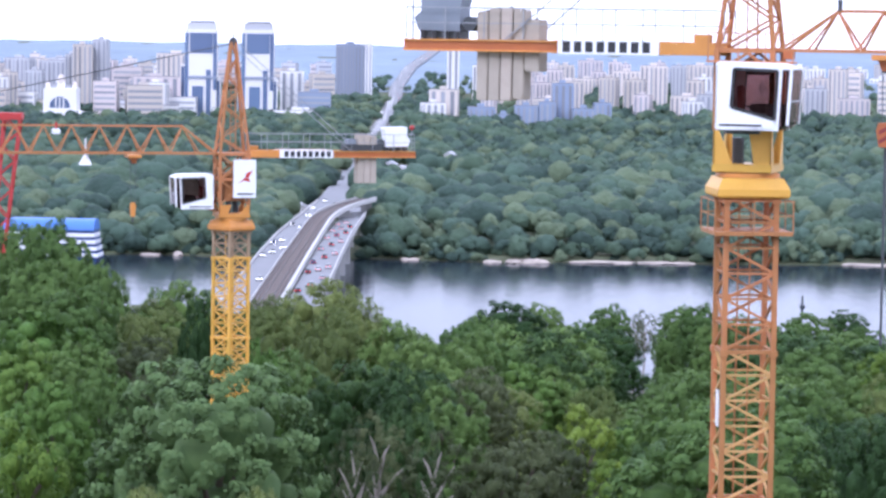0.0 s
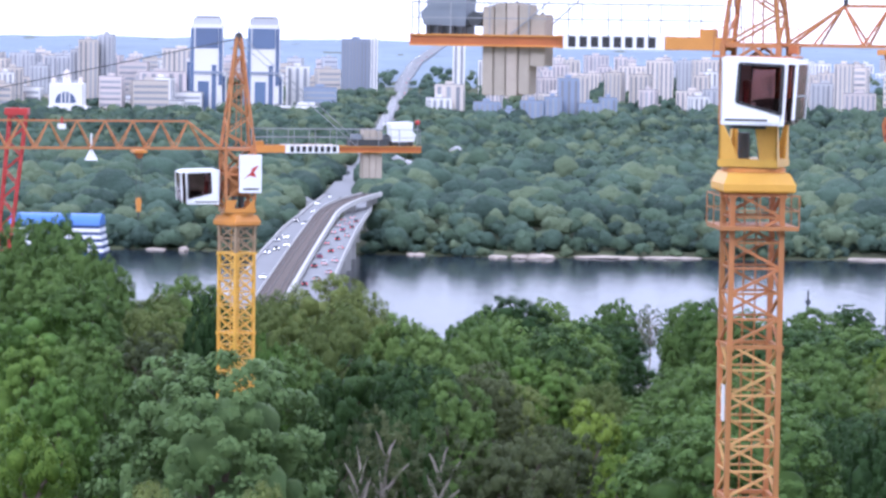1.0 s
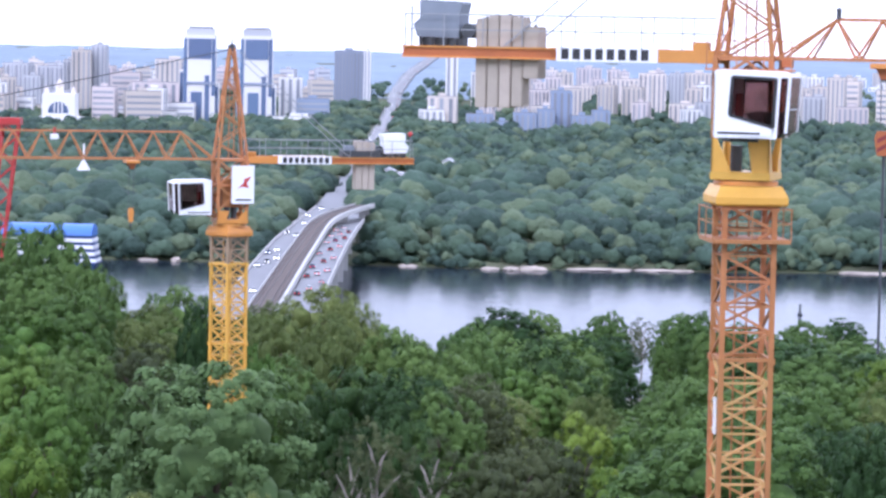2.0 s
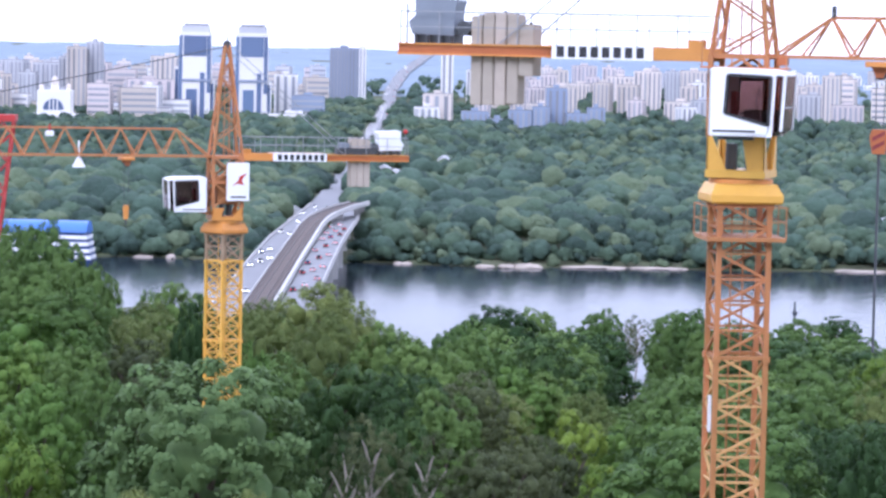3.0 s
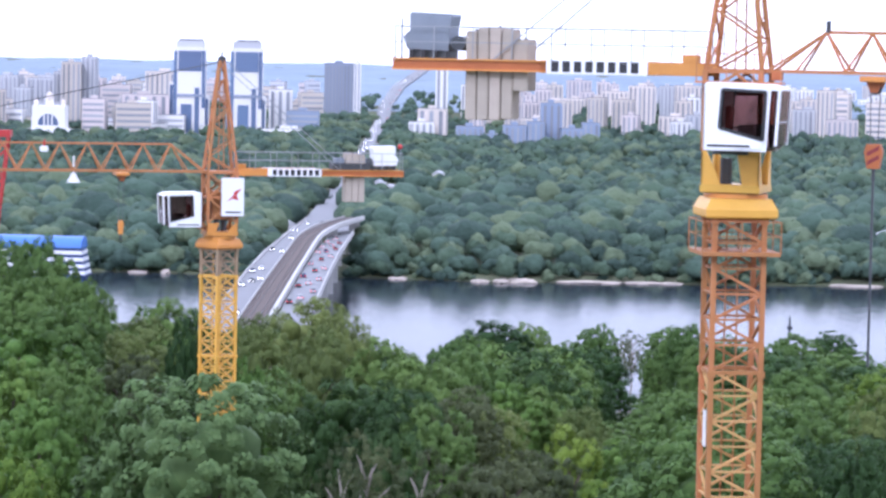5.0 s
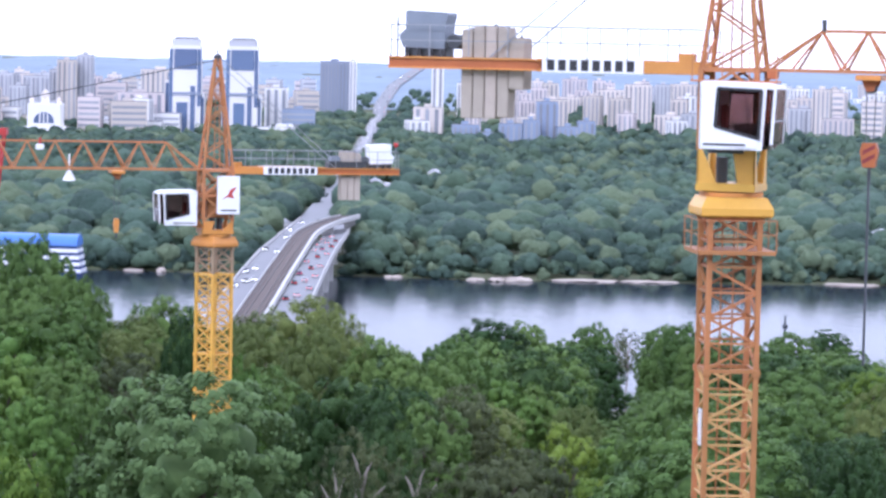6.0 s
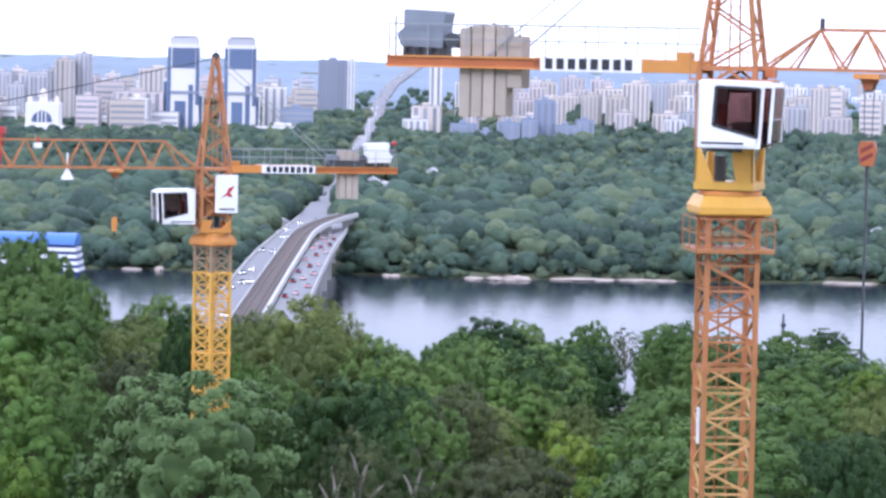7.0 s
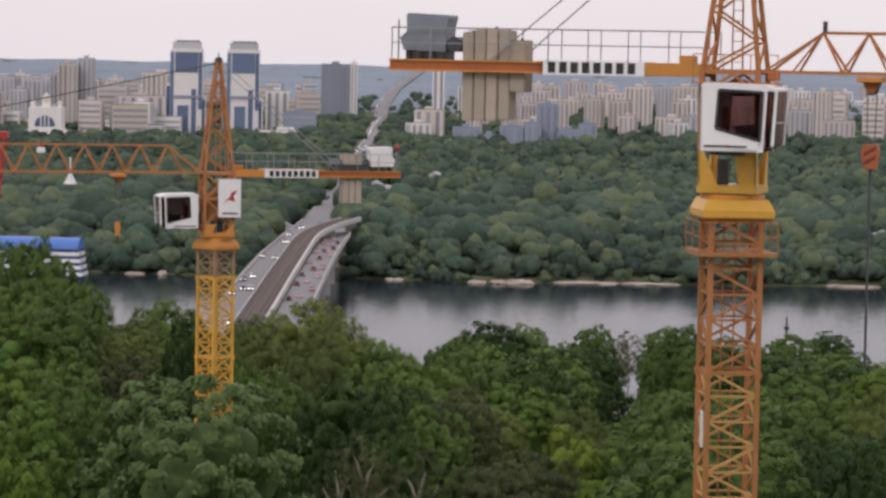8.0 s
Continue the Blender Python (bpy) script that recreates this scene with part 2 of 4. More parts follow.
# ---- tower cranes ----
def mast_section(parent, s, z0, z1, paint, lattice, bays, braced="X"):
    """One mast section of side s: four posts, a collar, and braces on each face."""
    h = s / 2
    bm = bmesh.new()
    for zz in (z1 - 0.07,):
        for a, b in (((-h, -h), (h, -h)), ((h, -h), (h, h)), ((h, h), (-h, h)), ((-h, h), (-h, -h))):
            bar(bm, (*a, zz), (*b, zz), 0.13)
    sec = part("mast_section", bm, paint, parent)
    for sx, sy in ((-1, -1), (1, -1), (1, 1), (-1, 1)):
        p = rod((sx * h, sy * h, z0), (sx * h, sy * h, z1), 0.17)
        box(p, sx * h - 0.13, sy * h - 0.13, z1 - 0.22, sx * h + 0.13, sy * h + 0.13, z1 - 0.02)
        part("post", p, paint, sec)
    step = (z1 - z0) / bays
    corner = [(-h, -h), (h, -h), (h, h), (-h, h)]
    for f in range(4):
        a, b = corner[f], corner[(f + 1) % 4]
        for k in range(bays):
            za, zb = z0 + k * step, z0 + (k + 1) * step
            if braced == "X":
                part("brace", rod((*a, za), (*b, zb), 0.07), lattice, sec)
                part("brace", rod((*b, za), (*a, zb), 0.07), lattice, sec)
            else:
                if k % 2:
                    a2, b2 = b, a
                else:
                    a2, b2 = a, b
                part("brace", rod((*a2, za), (*b2, zb), 0.085), lattice, sec)
            if k:
                part("brace", rod((*a, za), (*b, za), 0.07), lattice, sec)
    return sec


def lettered_board(parent, x0, x1, z0, z1, y):
    """A white board with eight dark bars for the maker's mark, on both sides of the beam."""
    for side in (-1, 1):
        yy = side * y
        board = part("sign_board", block(x0, yy - 0.02, z0, x1, yy + 0.02, z1, bevel=0.006), WHITE, parent, "white board with dark block marks")
        n = 8
        w = (x1 - x0) * 0.9 / n
        for i in range(n):
            xa = x0 + (x1 - x0) * 0.05 + i * w
            part("mark", block(xa, yy + side * 0.021, z0 + 0.07, xa + w * 0.66, yy + side * 0.03, z1 - 0.07), BLACK, board)


def operator_cab(parent, at):
    """Cab 1.5 wide; the glazed nose looks along +x. at: the floor's middle."""
    m = Matrix.Translation(at) @ Matrix.Diagonal((1.12, 1.25, 1.0, 1.0))

    def put(bm):
        bmesh.ops.transform(bm, verts=bm.verts, matrix=m)
        return bm
    wall = 0.06
    cab = part("cab", put(block(-0.95, -0.75, 0.0, 0.75, 0.75, 0.12, bevel=0.03)), WHITE, parent, "white operator cab with dark tinted windows")
    part("roof", put(plate([(-0.95, 2.06), (-0.95, 2.14), (-0.85, 2.2), (0.9, 2.16), (1.25, 2.02), (1.25, 1.96)], -0.76, 0.76)), WHITE, cab)
    part("back_wall", put(block(-0.95, -0.75, 0.12, -0.89, 0.75, 2.07)), WHITE, cab)
    for side in (-1, 1):
        y0, y1 = side * 0.69, side * 0.75
        # side wall around a slanting window
        part("side_panel", put(plate([(-0.95, 0.1), (-0.55, 0.1), (-0.47, 0.72), (-0.40, 2.07), (-0.95, 2.07)], y0, y1)), WHITE, cab)
        part("side_panel", put(plate([(-0.55, 0.1), (0.75, 0.0), (0.86, 0.36), (-0.49, 0.76)], y0, y1)), WHITE, cab)
        part("door_pillar", put(plate([(0.74, 0.0), (0.90, 0.0), (1.0, 2.07), (0.86, 2.07), (0.80, 0.5)], y0, y1)), WHITE, cab)
        part("side_panel", put(plate([(-0.41, 1.98), (0.87, 1.92), (0.87, 2.07), (-0.41, 2.07)], y0, y1)), WHITE, cab)
        win = part("side_window", put(plate([(-0.48, 0.74), (0.80, 0.37), (0.86, 1.92), (-0.41, 1.97)], side * 0.71, side * 0.725)), CABGLASS, cab, "tinted side window")
        seal = bmesh.new()
        ring = [(-0.48, 0.74), (0.80, 0.37), (0.86, 1.92), (-0.41, 1.97)]
        for a, b in zip(ring, ring[1:] + ring[:1]):
            bar(seal, (a[0], side * 0.735, a[1]), (b[0], side * 0.735, b[1]), 0.085)
        part("seal", put(seal), BLACK, win)
        part("front_side_window", put(plate([(0.91, 0.02), (1.15, 0.25), (1.22, 1.95), (1.0, 1.98)], side * 0.70, side * 0.715)), CABGLASS, cab)
        part("front_pillar", put(rod((1.16, side * 0.72, 0.2), (1.25, side * 0.72, 2.0), 0.075)), WHITE, cab)
        part("mark", put(block(-0.82, side * 0.752, 0.13, 0.42, side * 0.757, 0.20)), BLACK, cab)
    part("windscreen", put(plate([(1.15, 0.25), (1.17, 0.25), (1.25, 1.97), (1.23, 1.97)], -0.68, 0.68)), CABGLASS, cab)
    part("lower_windscreen", put(plate([(0.80, 0.02), (0.83, 0.02), (1.17, 0.27), (1.15, 0.29)], -0.68, 0.68)), CABGLASS, cab)
    part("window_bar", put(rod((1.19, -0.7, 0.95), (1.19, 0.7, 0.95), 0.05)), STEEL, cab)
    seat = part("seat", put(block(-0.35, -0.27, 0.35, 0.25, 0.27, 0.55, bevel=0.05)), SEATRED, cab, "dark red seat")
    part("seat_back", put(block(-0.45, -0.25, 0.55, -0.30, 0.25, 1.45, bevel=0.05)), SEATRED, seat)
    part("console", put(block(0.0, -0.5, 0.15, 0.5, -0.35, 0.85, bevel=0.03)), BLACK, cab)
    part("console", put(block(0.0, 0.35, 0.15, 0.5, 0.5, 0.85, bevel=0.03)), BLACK, cab)
    part("dashboard", put(block(0.95, -0.64, 0.16, 1.06, 0.64, 0.88, bevel=0.02)), BLACK, cab)
    return cab


def jib_truss(parent, x0, x1, height, width, pitch, paint):
    """A triangular jib along +x from x0 to x1: two lower chords, one upper chord, laced."""
    h = width / 2
    for side in (-1, 1):
        part("lower_chord", rod((x0, side * h, 0), (x1, side * h, 0), 0.11), paint, parent)
    part("upper_chord", rod((x0 + pitch * 1.2, 0, height), (x1, 0, height), 0.11), paint, parent)
    for side in (-1, 1):
        part("end_brace", rod((x0, side * h, 0.02), (x0 + pitch * 1.2, 0, height), 0.08), paint, parent)
        part("end_brace", rod((x0 + pitch * 0.62, side * h, 0.02), (x0 + pitch * 1.2, 0, height), 0.06), paint, parent)
    n = int((x1 - x0 - pitch * 1.2) / pitch)
    for i in range(n):
        xa = x0 + pitch * (1.2 + i)
        for side in (-1, 1):
            part("lacing", rod((xa, 0, height), (xa + pitch / 2, side * h, 0.02), 0.065), paint, parent)
            part("lacing", rod((xa + pitch / 2, side * h, 0.02), (xa + pitch, 0, height), 0.065), paint, parent)
        part("cross_bar", rod((xa + pitch / 2, -h, 0), (xa + pitch / 2, h, 0), 0.07), paint, parent)


def tower_crane(at, base_z, jib_z, turn, mast_turn, side, paint, top_paint, low_paint, lattice, style, label, jib_len, jib_h):
    """A tower crane. turn: the jib's bearing; jib_z: the height of the jib's foot; style 'high' has its cab beside the head, 'low' under it."""
    x, y = at
    crane = thing("tower_crane", pose(x, y, base_z), label, "crane", "tower cranes on the slope")
    H = jib_z - base_z
    mast = new("mast")
    mast.parent, mast.matrix_local = crane, pose(0, 0, 0, 0, 0, mast_turn)
    top = H - 4.82
    part("base", block(-2.2, -2.2, 0, 2.2, 2.2, 0.5, bevel=0.05), CONCRETE, mast)
    z = top
    first = True
    while z > 0.6:
        z0 = max(0.5, z - (1.7 if first and style == "low" else 5.05))
        mast_section(mast, side, z0, z, top_paint if first else low_paint, top_paint if first else lattice, 6 if z - z0 > 3 else 2, "X" if style == "low" else "Z")
        z, first = z0, False
    if style == "high":
        platform = part("platform", block(-1.30, -1.30, top - 1.25, 1.30, 1.30, top - 1.12), paint, mast, "service platform below the slewing ring")
        for sx, sy in ((-1, -1), (1, -1), (1, 1), (-1, 1), (0, -1), (0, 1), (1, 0), (-1, 0)):
            part("rail_post", rod((sx * 1.30, sy * 1.30, top - 1.15), (sx * 1.30, sy * 1.30, top - 0.1), 0.035), paint, platform)
        for zz in (top - 0.6, top - 0.12):
            for a, b in (((-1, -1), (1, -1)), ((1, -1), (1, 1)), ((1, 1), (-1, 1)), ((-1, 1), (-1, -1))):
                part("rail", rod((a[0] * 1.30, a[1] * 1.30, zz), (b[0] * 1.30, b[1] * 1.30, zz), 0.03), paint, platform)
        part("ladder_sign", block(-side / 2 - 0.14, -side / 2 + 0.1, top - 7.6, -side / 2 - 0.1, -side / 2 + 0.5, top - 6.4), WHITE, mast)
    for k in range(2):
        part("ladder_rail", rod((-0.2 + 0.4 * k, 0.3, 0.6), (-0.2 + 0.4 * k, 0.3, top - 0.2), 0.05), low_paint, mast)
    up = new("upper_works")
    up.parent, up.matrix_local = crane, pose(0, 0, H, 0, 0, turn)
    # slewing ring and its flared support
    wide = 1.20 if style == "high" else 1.06
    part("ring_support", prism([(wide * 0.95, wide * 0.95, -4.84), (wide, wide, -4.78), (wide, wide, -4.56), (wide * 0.85, wide * 0.85, -4.2)]), YELLOW if style == "high" else ORANGE, mast).location = (0, 0, H)
    ring = bmesh.new()
    bmesh.ops.create_cone(ring, cap_ends=True, segments=32, radius1=1.06, radius2=1.06, depth=0.14)
    bmesh.ops.translate(ring, verts=ring.verts, vec=(0, 0, -4.12))
    part("slewing_ring", ring, ORANGE, up)
    body = YELLOW if style == "high" else ORANGE
    head_foot = -2.65 if style == "high" else -3.2
    deck = part("slewing_platform", block(-1.0, -1.0, -4.02, 1.0, 1.0, -3.75, bevel=0.03), body, up)
    y0, y1 = (-0.97, -0.90) if style == "high" else (0.90, 0.97)
    part("gusset", plate([(-0.97, -3.75), (-0.30, -3.75), (-0.80, head_foot), (-0.97, head_foot)], y0, y1), body, deck)
    part("gusset", plate([(0.40, -3.75), (0.97, -3.75), (0.97, head_foot), (0.22, head_foot)], y0, y1), body, deck)
    part("gusset", plate([(-0.97, -3.75), (-0.55, -3.75), (-0.80, head_foot), (-0.97, head_foot)], -y1, -y0), body, deck)
    part("gusset", plate([(0.55, -3.75), (0.97, -3.75), (0.97, head_foot), (0.80, head_foot)], -y1, -y0), body, deck)
    for sx in (-1, 1):
        for q in (-1, 1):
            part("gusset", plate([(q * 0.97, -3.75), (q * 0.45, -3.75), (q * 0.8, head_foot), (q * 0.97, head_foot)], sx * 0.90, sx * 0.97), body, deck).rotation_euler = (0, 0, radians(90))
    part("slewing_motor", rod((-0.3, -0.2, -3.8), (-0.3, -0.2, -2.9), 0.4, 12), DARKSTEEL, deck)
    part("slewing_motor", rod((0.25, 0.3, -3.8), (0.25, 0.3, -3.0), 0.36, 12), DARKSTEEL, deck)
    # tower head
    head = part("tower_head", block(-1.0, -0.85, -0.10, 1.0, 0.85, 0.06), paint, up)
    for sx in (-1, 1):
        for sy in (-1, 1):
            part("head_post", rod((sx * 0.93, sy * 0.85, head_foot), (sx * 0.93, sy * 0.85, 0.0), 0.17), paint, head)
            part("head_leg", rod((sx * 0.93, sy * 0.8, 0.0), (sx * 0.14, sy * 0.12, 7.0), 0.125), paint, head)
    if style == "low":
        for a, b in (((-1, -1), (1, -1)), ((1, -1), (1, 1)), ((1, 1), (-1, 1)), ((-1, 1), (-1, -1))):
            p, q = (a[0] * 0.93, a[1] * 0.85), (b[0] * 0.93, b[1] * 0.85)
            for z0, z1 in ((head_foot, -1.6), (-1.6, 0.0)):
                part("head_brace", rod((*p, z0), (*q, z1), 0.12), paint, head)
                part("head_brace", rod((*q, z0), (*p, z1), 0.12), paint, head)
            part("head_brace", rod((*p, -1.6), (*q, -1.6), 0.14), paint, head)
        part("control_box", block(-0.6, -0.5, -3.0, 0.6, 0.5, -1.2, bevel=0.04), RUSTED, head)
    if style == "high":
        catwalk = part("head_catwalk", block(-1.15, -1.45, -0.42, 1.75, -0.95, -0.36), paint, head, "narrow catwalk under the tower head")
        for xx in (-1.1, -0.1, 0.8, 1.7):
            part("rail_post", rod((xx, -1.43, -0.4), (xx, -1.43, 0.55), 0.035), paint, catwalk)
        part("rail", rod((-1.1, -1.43, 0.54), (1.7, -1.43, 0.54), 0.035), paint, catwalk)
        for sy in (-1, 1):
            part("head_brace", rod((-0.93, sy * 0.85, -0.75), (0.93, sy * 0.85, -0.75), 0.12), paint, head)
            part("head_brace", rod((-0.93, sy * 0.85, -0.75), (0.1, sy * 0.85, -0.1), 0.09), paint, head)
            part("head_brace", rod((0.93, sy * 0.85, -0.75), (0.1, sy * 0.85, -0.1), 0.09), paint, head)
        part("rope_drum", rod((0.2, -0.5, -0.5), (0.2, 0.5, -0.5), 0.42, 16), DARKSTEEL, head)
        part("limit_switch", block(1.25, -0.85, -0.30, 1.6, -0.5, -0.02, bevel=0.02), DEEPORANGE, head)
    for k in range(2):
        part("head_ladder_rail", rod((-0.18 + 0.36 * k, 0.25, 0.0), (-0.12 + 0.24 * k, 0.08, 6.6), 0.05), paint, head)
    for k in range(18):
        z = 0.3 + 0.34 * k
        part("head_ladder_rung", rod((-0.17, 0.24 - 0.009 * k, z), (0.17, 0.24 - 0.009 * k, z), 0.03), paint, head)
    for k in range(7):
        za, zb = 1.0 * k, 1.0 * (k + 1)
        fa, fb = 1 - 0.85 * za / 7, 1 - 0.85 * zb / 7
        for sy in (-1, 1):
            s = 1 if k % 2 else -1
            part("head_brace", rod((s * 0.93 * fa, sy * 0.8 * fa, za), (-s * 0.93 * fb, sy * 0.8 * fb, zb), 0.075), paint, head)
            part("head_brace", rod((sy * 0.93 * fa, s * 0.8 * fa, za), (sy * 0.93 * fb, -s * 0.8 * fb, zb), 0.075), paint, head)
    part("head_pulley", rod((0, -0.14, 7.05), (0, 0.14, 7.05), 0.5, 16), DARKSTEEL, head)
    part("mast_light", rod((0, 0, 7.2), (0, 0, 7.55), 0.08, 8), DARKSTEEL, head)
    # cab
    if style == "high":
        operator_cab(up, (0.56, -1.95, -2.58))
        part("cab_bracket", block(-0.6, -1.1, -2.75, 0.6, -0.9, -2.55), DARKSTEEL, up)
    else:
        operator_cab(up, (2.42, 0.1, -3.48))
        part("cab_bracket", block(0.95, -0.5, -3.60, 1.45, 0.5, -3.45), paint, up)
        board = part("switch_cabinet", block(-1.3, 0.95, -2.75, 0.12, 1.25, -0.35, bevel=0.03), WHITE, up, "white cabinet with a red mark")
        bm = plate([(0.25, -1.85), (-0.2, -1.45), (-0.25, -1.2), (-0.7, -1.0), (-0.4, -1.45), (-0.55, -1.75), (-0.1, -1.65)], 0, 0.01)
        part("mark", bm, RED, board).location = (-0.4, 1.254, 0)
        part("mark", block(-1.1, 1.254, -2.55, -0.1, 1.264, -2.45), BLACK, board)
    # counter-jib
    end = -11.8
    beams = part("counter_jib", block(end + 5.2, -0.62, -0.02, -0.9, 0.62, 0.03), paint, up)
    for sy in (-1, 1):
        part("inner_beam", block(end + 5.2, sy * 0.7 - 0.07, -0.22, -0.9, sy * 0.7 + 0.07, 0.22, bevel=0.015), ORANGE, beams)
        girder = part("outer_beam", block(end, sy * 0.72 - 0.05, -0.14, end + 5.4, sy * 0.72 + 0.05, 0.14), DEEPORANGE, beams)
        part("flange", block(end, sy * 0.72 - 0.13, 0.14, end + 5.4, sy * 0.72 + 0.13, 0.20), ORANGE, girder)
        part("flange", block(end, sy * 0.72 - 0.13, -0.20, end + 5.4, sy * 0.72 + 0.13, -0.14), ORANGE, girder)
    lettered_board(beams, -6.38, -2.90, -0.24, 0.26, 0.80)
    for k in range(9):
        xx = end + 0.1 + k * (11.0 / 8)
        for sy in (-1, 1):
            part("rail_post", rod((xx, sy * 0.85, 0.2), (xx, sy * 0.85, 1.28), 0.035), STEEL, beams)
    for sy in (-1, 1):
        for zz in (0.75, 1.27):
            part("hand_rail", rod((end + 0.1, sy * 0.85, zz), (-0.95, sy * 0.85, zz), 0.035), STEEL, beams)
    part("rail_end", rod((end + 0.1, -0.85, 1.27), (end + 0.1, 0.85, 1.27), 0.045), STEEL, beams)
    # hoist winch under its cover
    winch = part("winch_cover", plate([(end + 0.42, 0.5), (end + 0.28, 0.92), (end + 0.52, 1.15), (end + 0.50, 1.70), (end + 0.58, 1.76), (end + 1.98, 1.70), (end + 2.0, 1.62), (end + 1.92, 1.3), (end + 1.9, 0.46)], -0.55, 0.55), WINCHGREY if style == "high" else WHITE, up, "boxy cover of the hoist winch")
    for k in range(4):
        part("foot", block(end + 0.48 + 0.43 * k, -0.5, 0.2, end + 0.62 + 0.43 * k, 0.5, 0.5), BLACK, winch)
    part("winch_drum", rod((end + 2.22, -0.5, 0.72), (end + 2.22, 0.5, 0.72), 0.5, 20), DARKSTEEL, winch)
    # hanging ballast
    bx = end + 2.5
    for k, (w, lo, hi, dy) in enumerate(((0.42, -1.85, 1.15, 0.5), (0.42, -1.85, 1.25, 0.5), (0.42, -1.85, 1.28, 0.5), (0.42, -1.80, 1.22, 0.45), (0.55, -0.85, 0.9, 0.5))):
        if style == "low" and k > 2:
            continue
        block_part = part("ballast_block", block(bx, -dy, lo, bx + w - 0.03, dy, hi, bevel=0.03), CONCRETE, up)
        part("lifting_eye", rod((bx + w / 2, -0.1, hi + 0.03), (bx + w / 2, 0.1, hi + 0.03), 0.07, 8), DARKSTEEL, block_part)
        bx += w
    if style == "low":
        switchgear = part("switchgear", block(end + 2.2, -0.55, 0.2, end + 4.6, 0.55, 0.62, bevel=0.03), DARKSTEEL, up, "dark switchgear beside the ballast")
        for k in range(3):
            part("cabinet", block(end + 2.35 + 0.75 * k, -0.45, 0.62, end + 2.9 + 0.75 * k, 0.45, 0.95 + 0.15 * (k % 2), bevel=0.03), WINCHGREY, switchgear)
    # pendant bars
    for sy in (-1, 1):
        part("pendant_bar", rod((-7.95 + sy * 0.35, sy * 0.6, 0.2), (-0.1 + sy * 0.3, sy * 0.1, 6.9), 0.045), STEEL, up)
        part("pendant_bar", rod((0.1, sy * 0.06, 6.9), (min(jib_len - 1, 24.0), sy * 0.06, jib_h + 0.05), 0.06), DARKSTEEL, up)
    # small fittings
    part("junction_box", block(-1.75, -0.75, 0.22, -1.2, -0.35, 0.48, bevel=0.02), ORANGE, beams)
    part("lamp_pole", rod((end + 0.05, 0.0, 0.2), (end + 0.05, 0.0, 1.55), 0.05), STEEL, beams)
    if style == "low":
        bm = bmesh.new()
        bmesh.ops.create_uvsphere(bm, u_segments=14, v_segments=8, radius=0.16)
        bmesh.ops.translate(bm, verts=bm.verts, vec=(end + 0.05, 0, 1.7))
        part("warning_lamp", bm, RED, beams, "round red warning lamp")
    if style == "high":
        part("jib_lamp", rod((2.95, 0, jib_h), (2.95, 0, jib_h + 0.38), 0.16, 10), DARKSTEEL, up)
    else:
        bm = bmesh.new()
        bmesh.ops.create_cone(bm, cap_ends=True, segments=16, radius1=0.42, radius2=0.12, depth=0.6)
        bmesh.ops.translate(bm, verts=bm.verts, vec=(9.3, 0, -0.45))
        part("floodlight", bm, WHITE, up, "white bell-shaped floodlight under the jib")
        part("floodlight_stem", rod((9.3, 0, -0.2), (9.3, 0, 0.9), 0.09), WHITE, up)
        part("jib_lamp", block(10.9, -0.2, 1.15, 11.4, 0.2, 1.5, bevel=0.05), WHITE, up)
        part("jib_lamp_guard", rod((11.15, 0, 1.5), (11.15, 0, 1.9), 0.12), RED, up)
    # jib
    jib = part("jib", block(0.9, -0.65, -0.06, 1.15, 0.65, 0.08), paint, up)
    jib_truss(jib, 1.1, jib_len, jib_h, 1.2, 1.5 if style == "high" else 1.75, paint)
    return crane, up


def trolley_and_hook(up, xt, drop, paint, small=1.0):
    """Trolley under the jib with its falls and hook block."""
    tr = part("trolley", block(xt - 0.42, -0.7, -0.28, xt + 0.42, 0.7, -0.10, bevel=0.02), paint, up)
    for sy in (-1, 1):
        part("pulley_cheek", plate([(xt - 0.28, -0.26), (xt + 0.28, -0.26), (xt + 0.12, -0.62), (xt - 0.12, -0.62)], sy * 0.3 - 0.03, sy * 0.3 + 0.03), DEEPORANGE, tr)
        part("pulley", rod((xt, sy * 0.2 - 0.05, -0.52), (xt, sy * 0.2 + 0.05, -0.52), 0.34, 14), DARKSTEEL, tr)
    for sx in (-1, 1):
        part("rope", rod((xt + sx * 0.16, 0, -0.5), (xt + sx * 0.12, 0, -drop + 0.35), 0.03), DARKSTEEL, tr)
    hook = part("hook_block", plate([(xt - 0.22, -drop + 0.45), (xt + 0.22, -drop + 0.45), (xt + 0.30, -drop + 0.2), (xt + 0.2, -drop - 0.35), (xt - 0.2, -drop - 0.35), (xt - 0.30, -drop + 0.2)], -0.16, 0.16), DEEPORANGE, tr, "orange hook block with dark red stripes")
    for k in range(2):
        z = -drop - 0.25 + 0.3 * k
        part("stripe", plate([(xt - 0.2, z), (xt + 0.2, z + 0.22), (xt + 0.2, z + 0.36), (xt - 0.2, z + 0.14)], -0.17, -0.162), SEATRED, hook)
    if small != 1:
        m = Matrix.Translation((xt, 0, -drop)) @ Matrix.Diagonal((small, small, 1.1, 1)) @ Matrix.Translation((-xt, 0, drop))
        for o in (hook, *hook.children):
            o.data.transform(m)
        hook.data.materials[0] = ORANGE
    part("hook", rod((xt, 0, -drop - 0.35), (xt, 0, -drop - 0.75), 0.12, 8), DARKSTEEL, hook)
    return tr


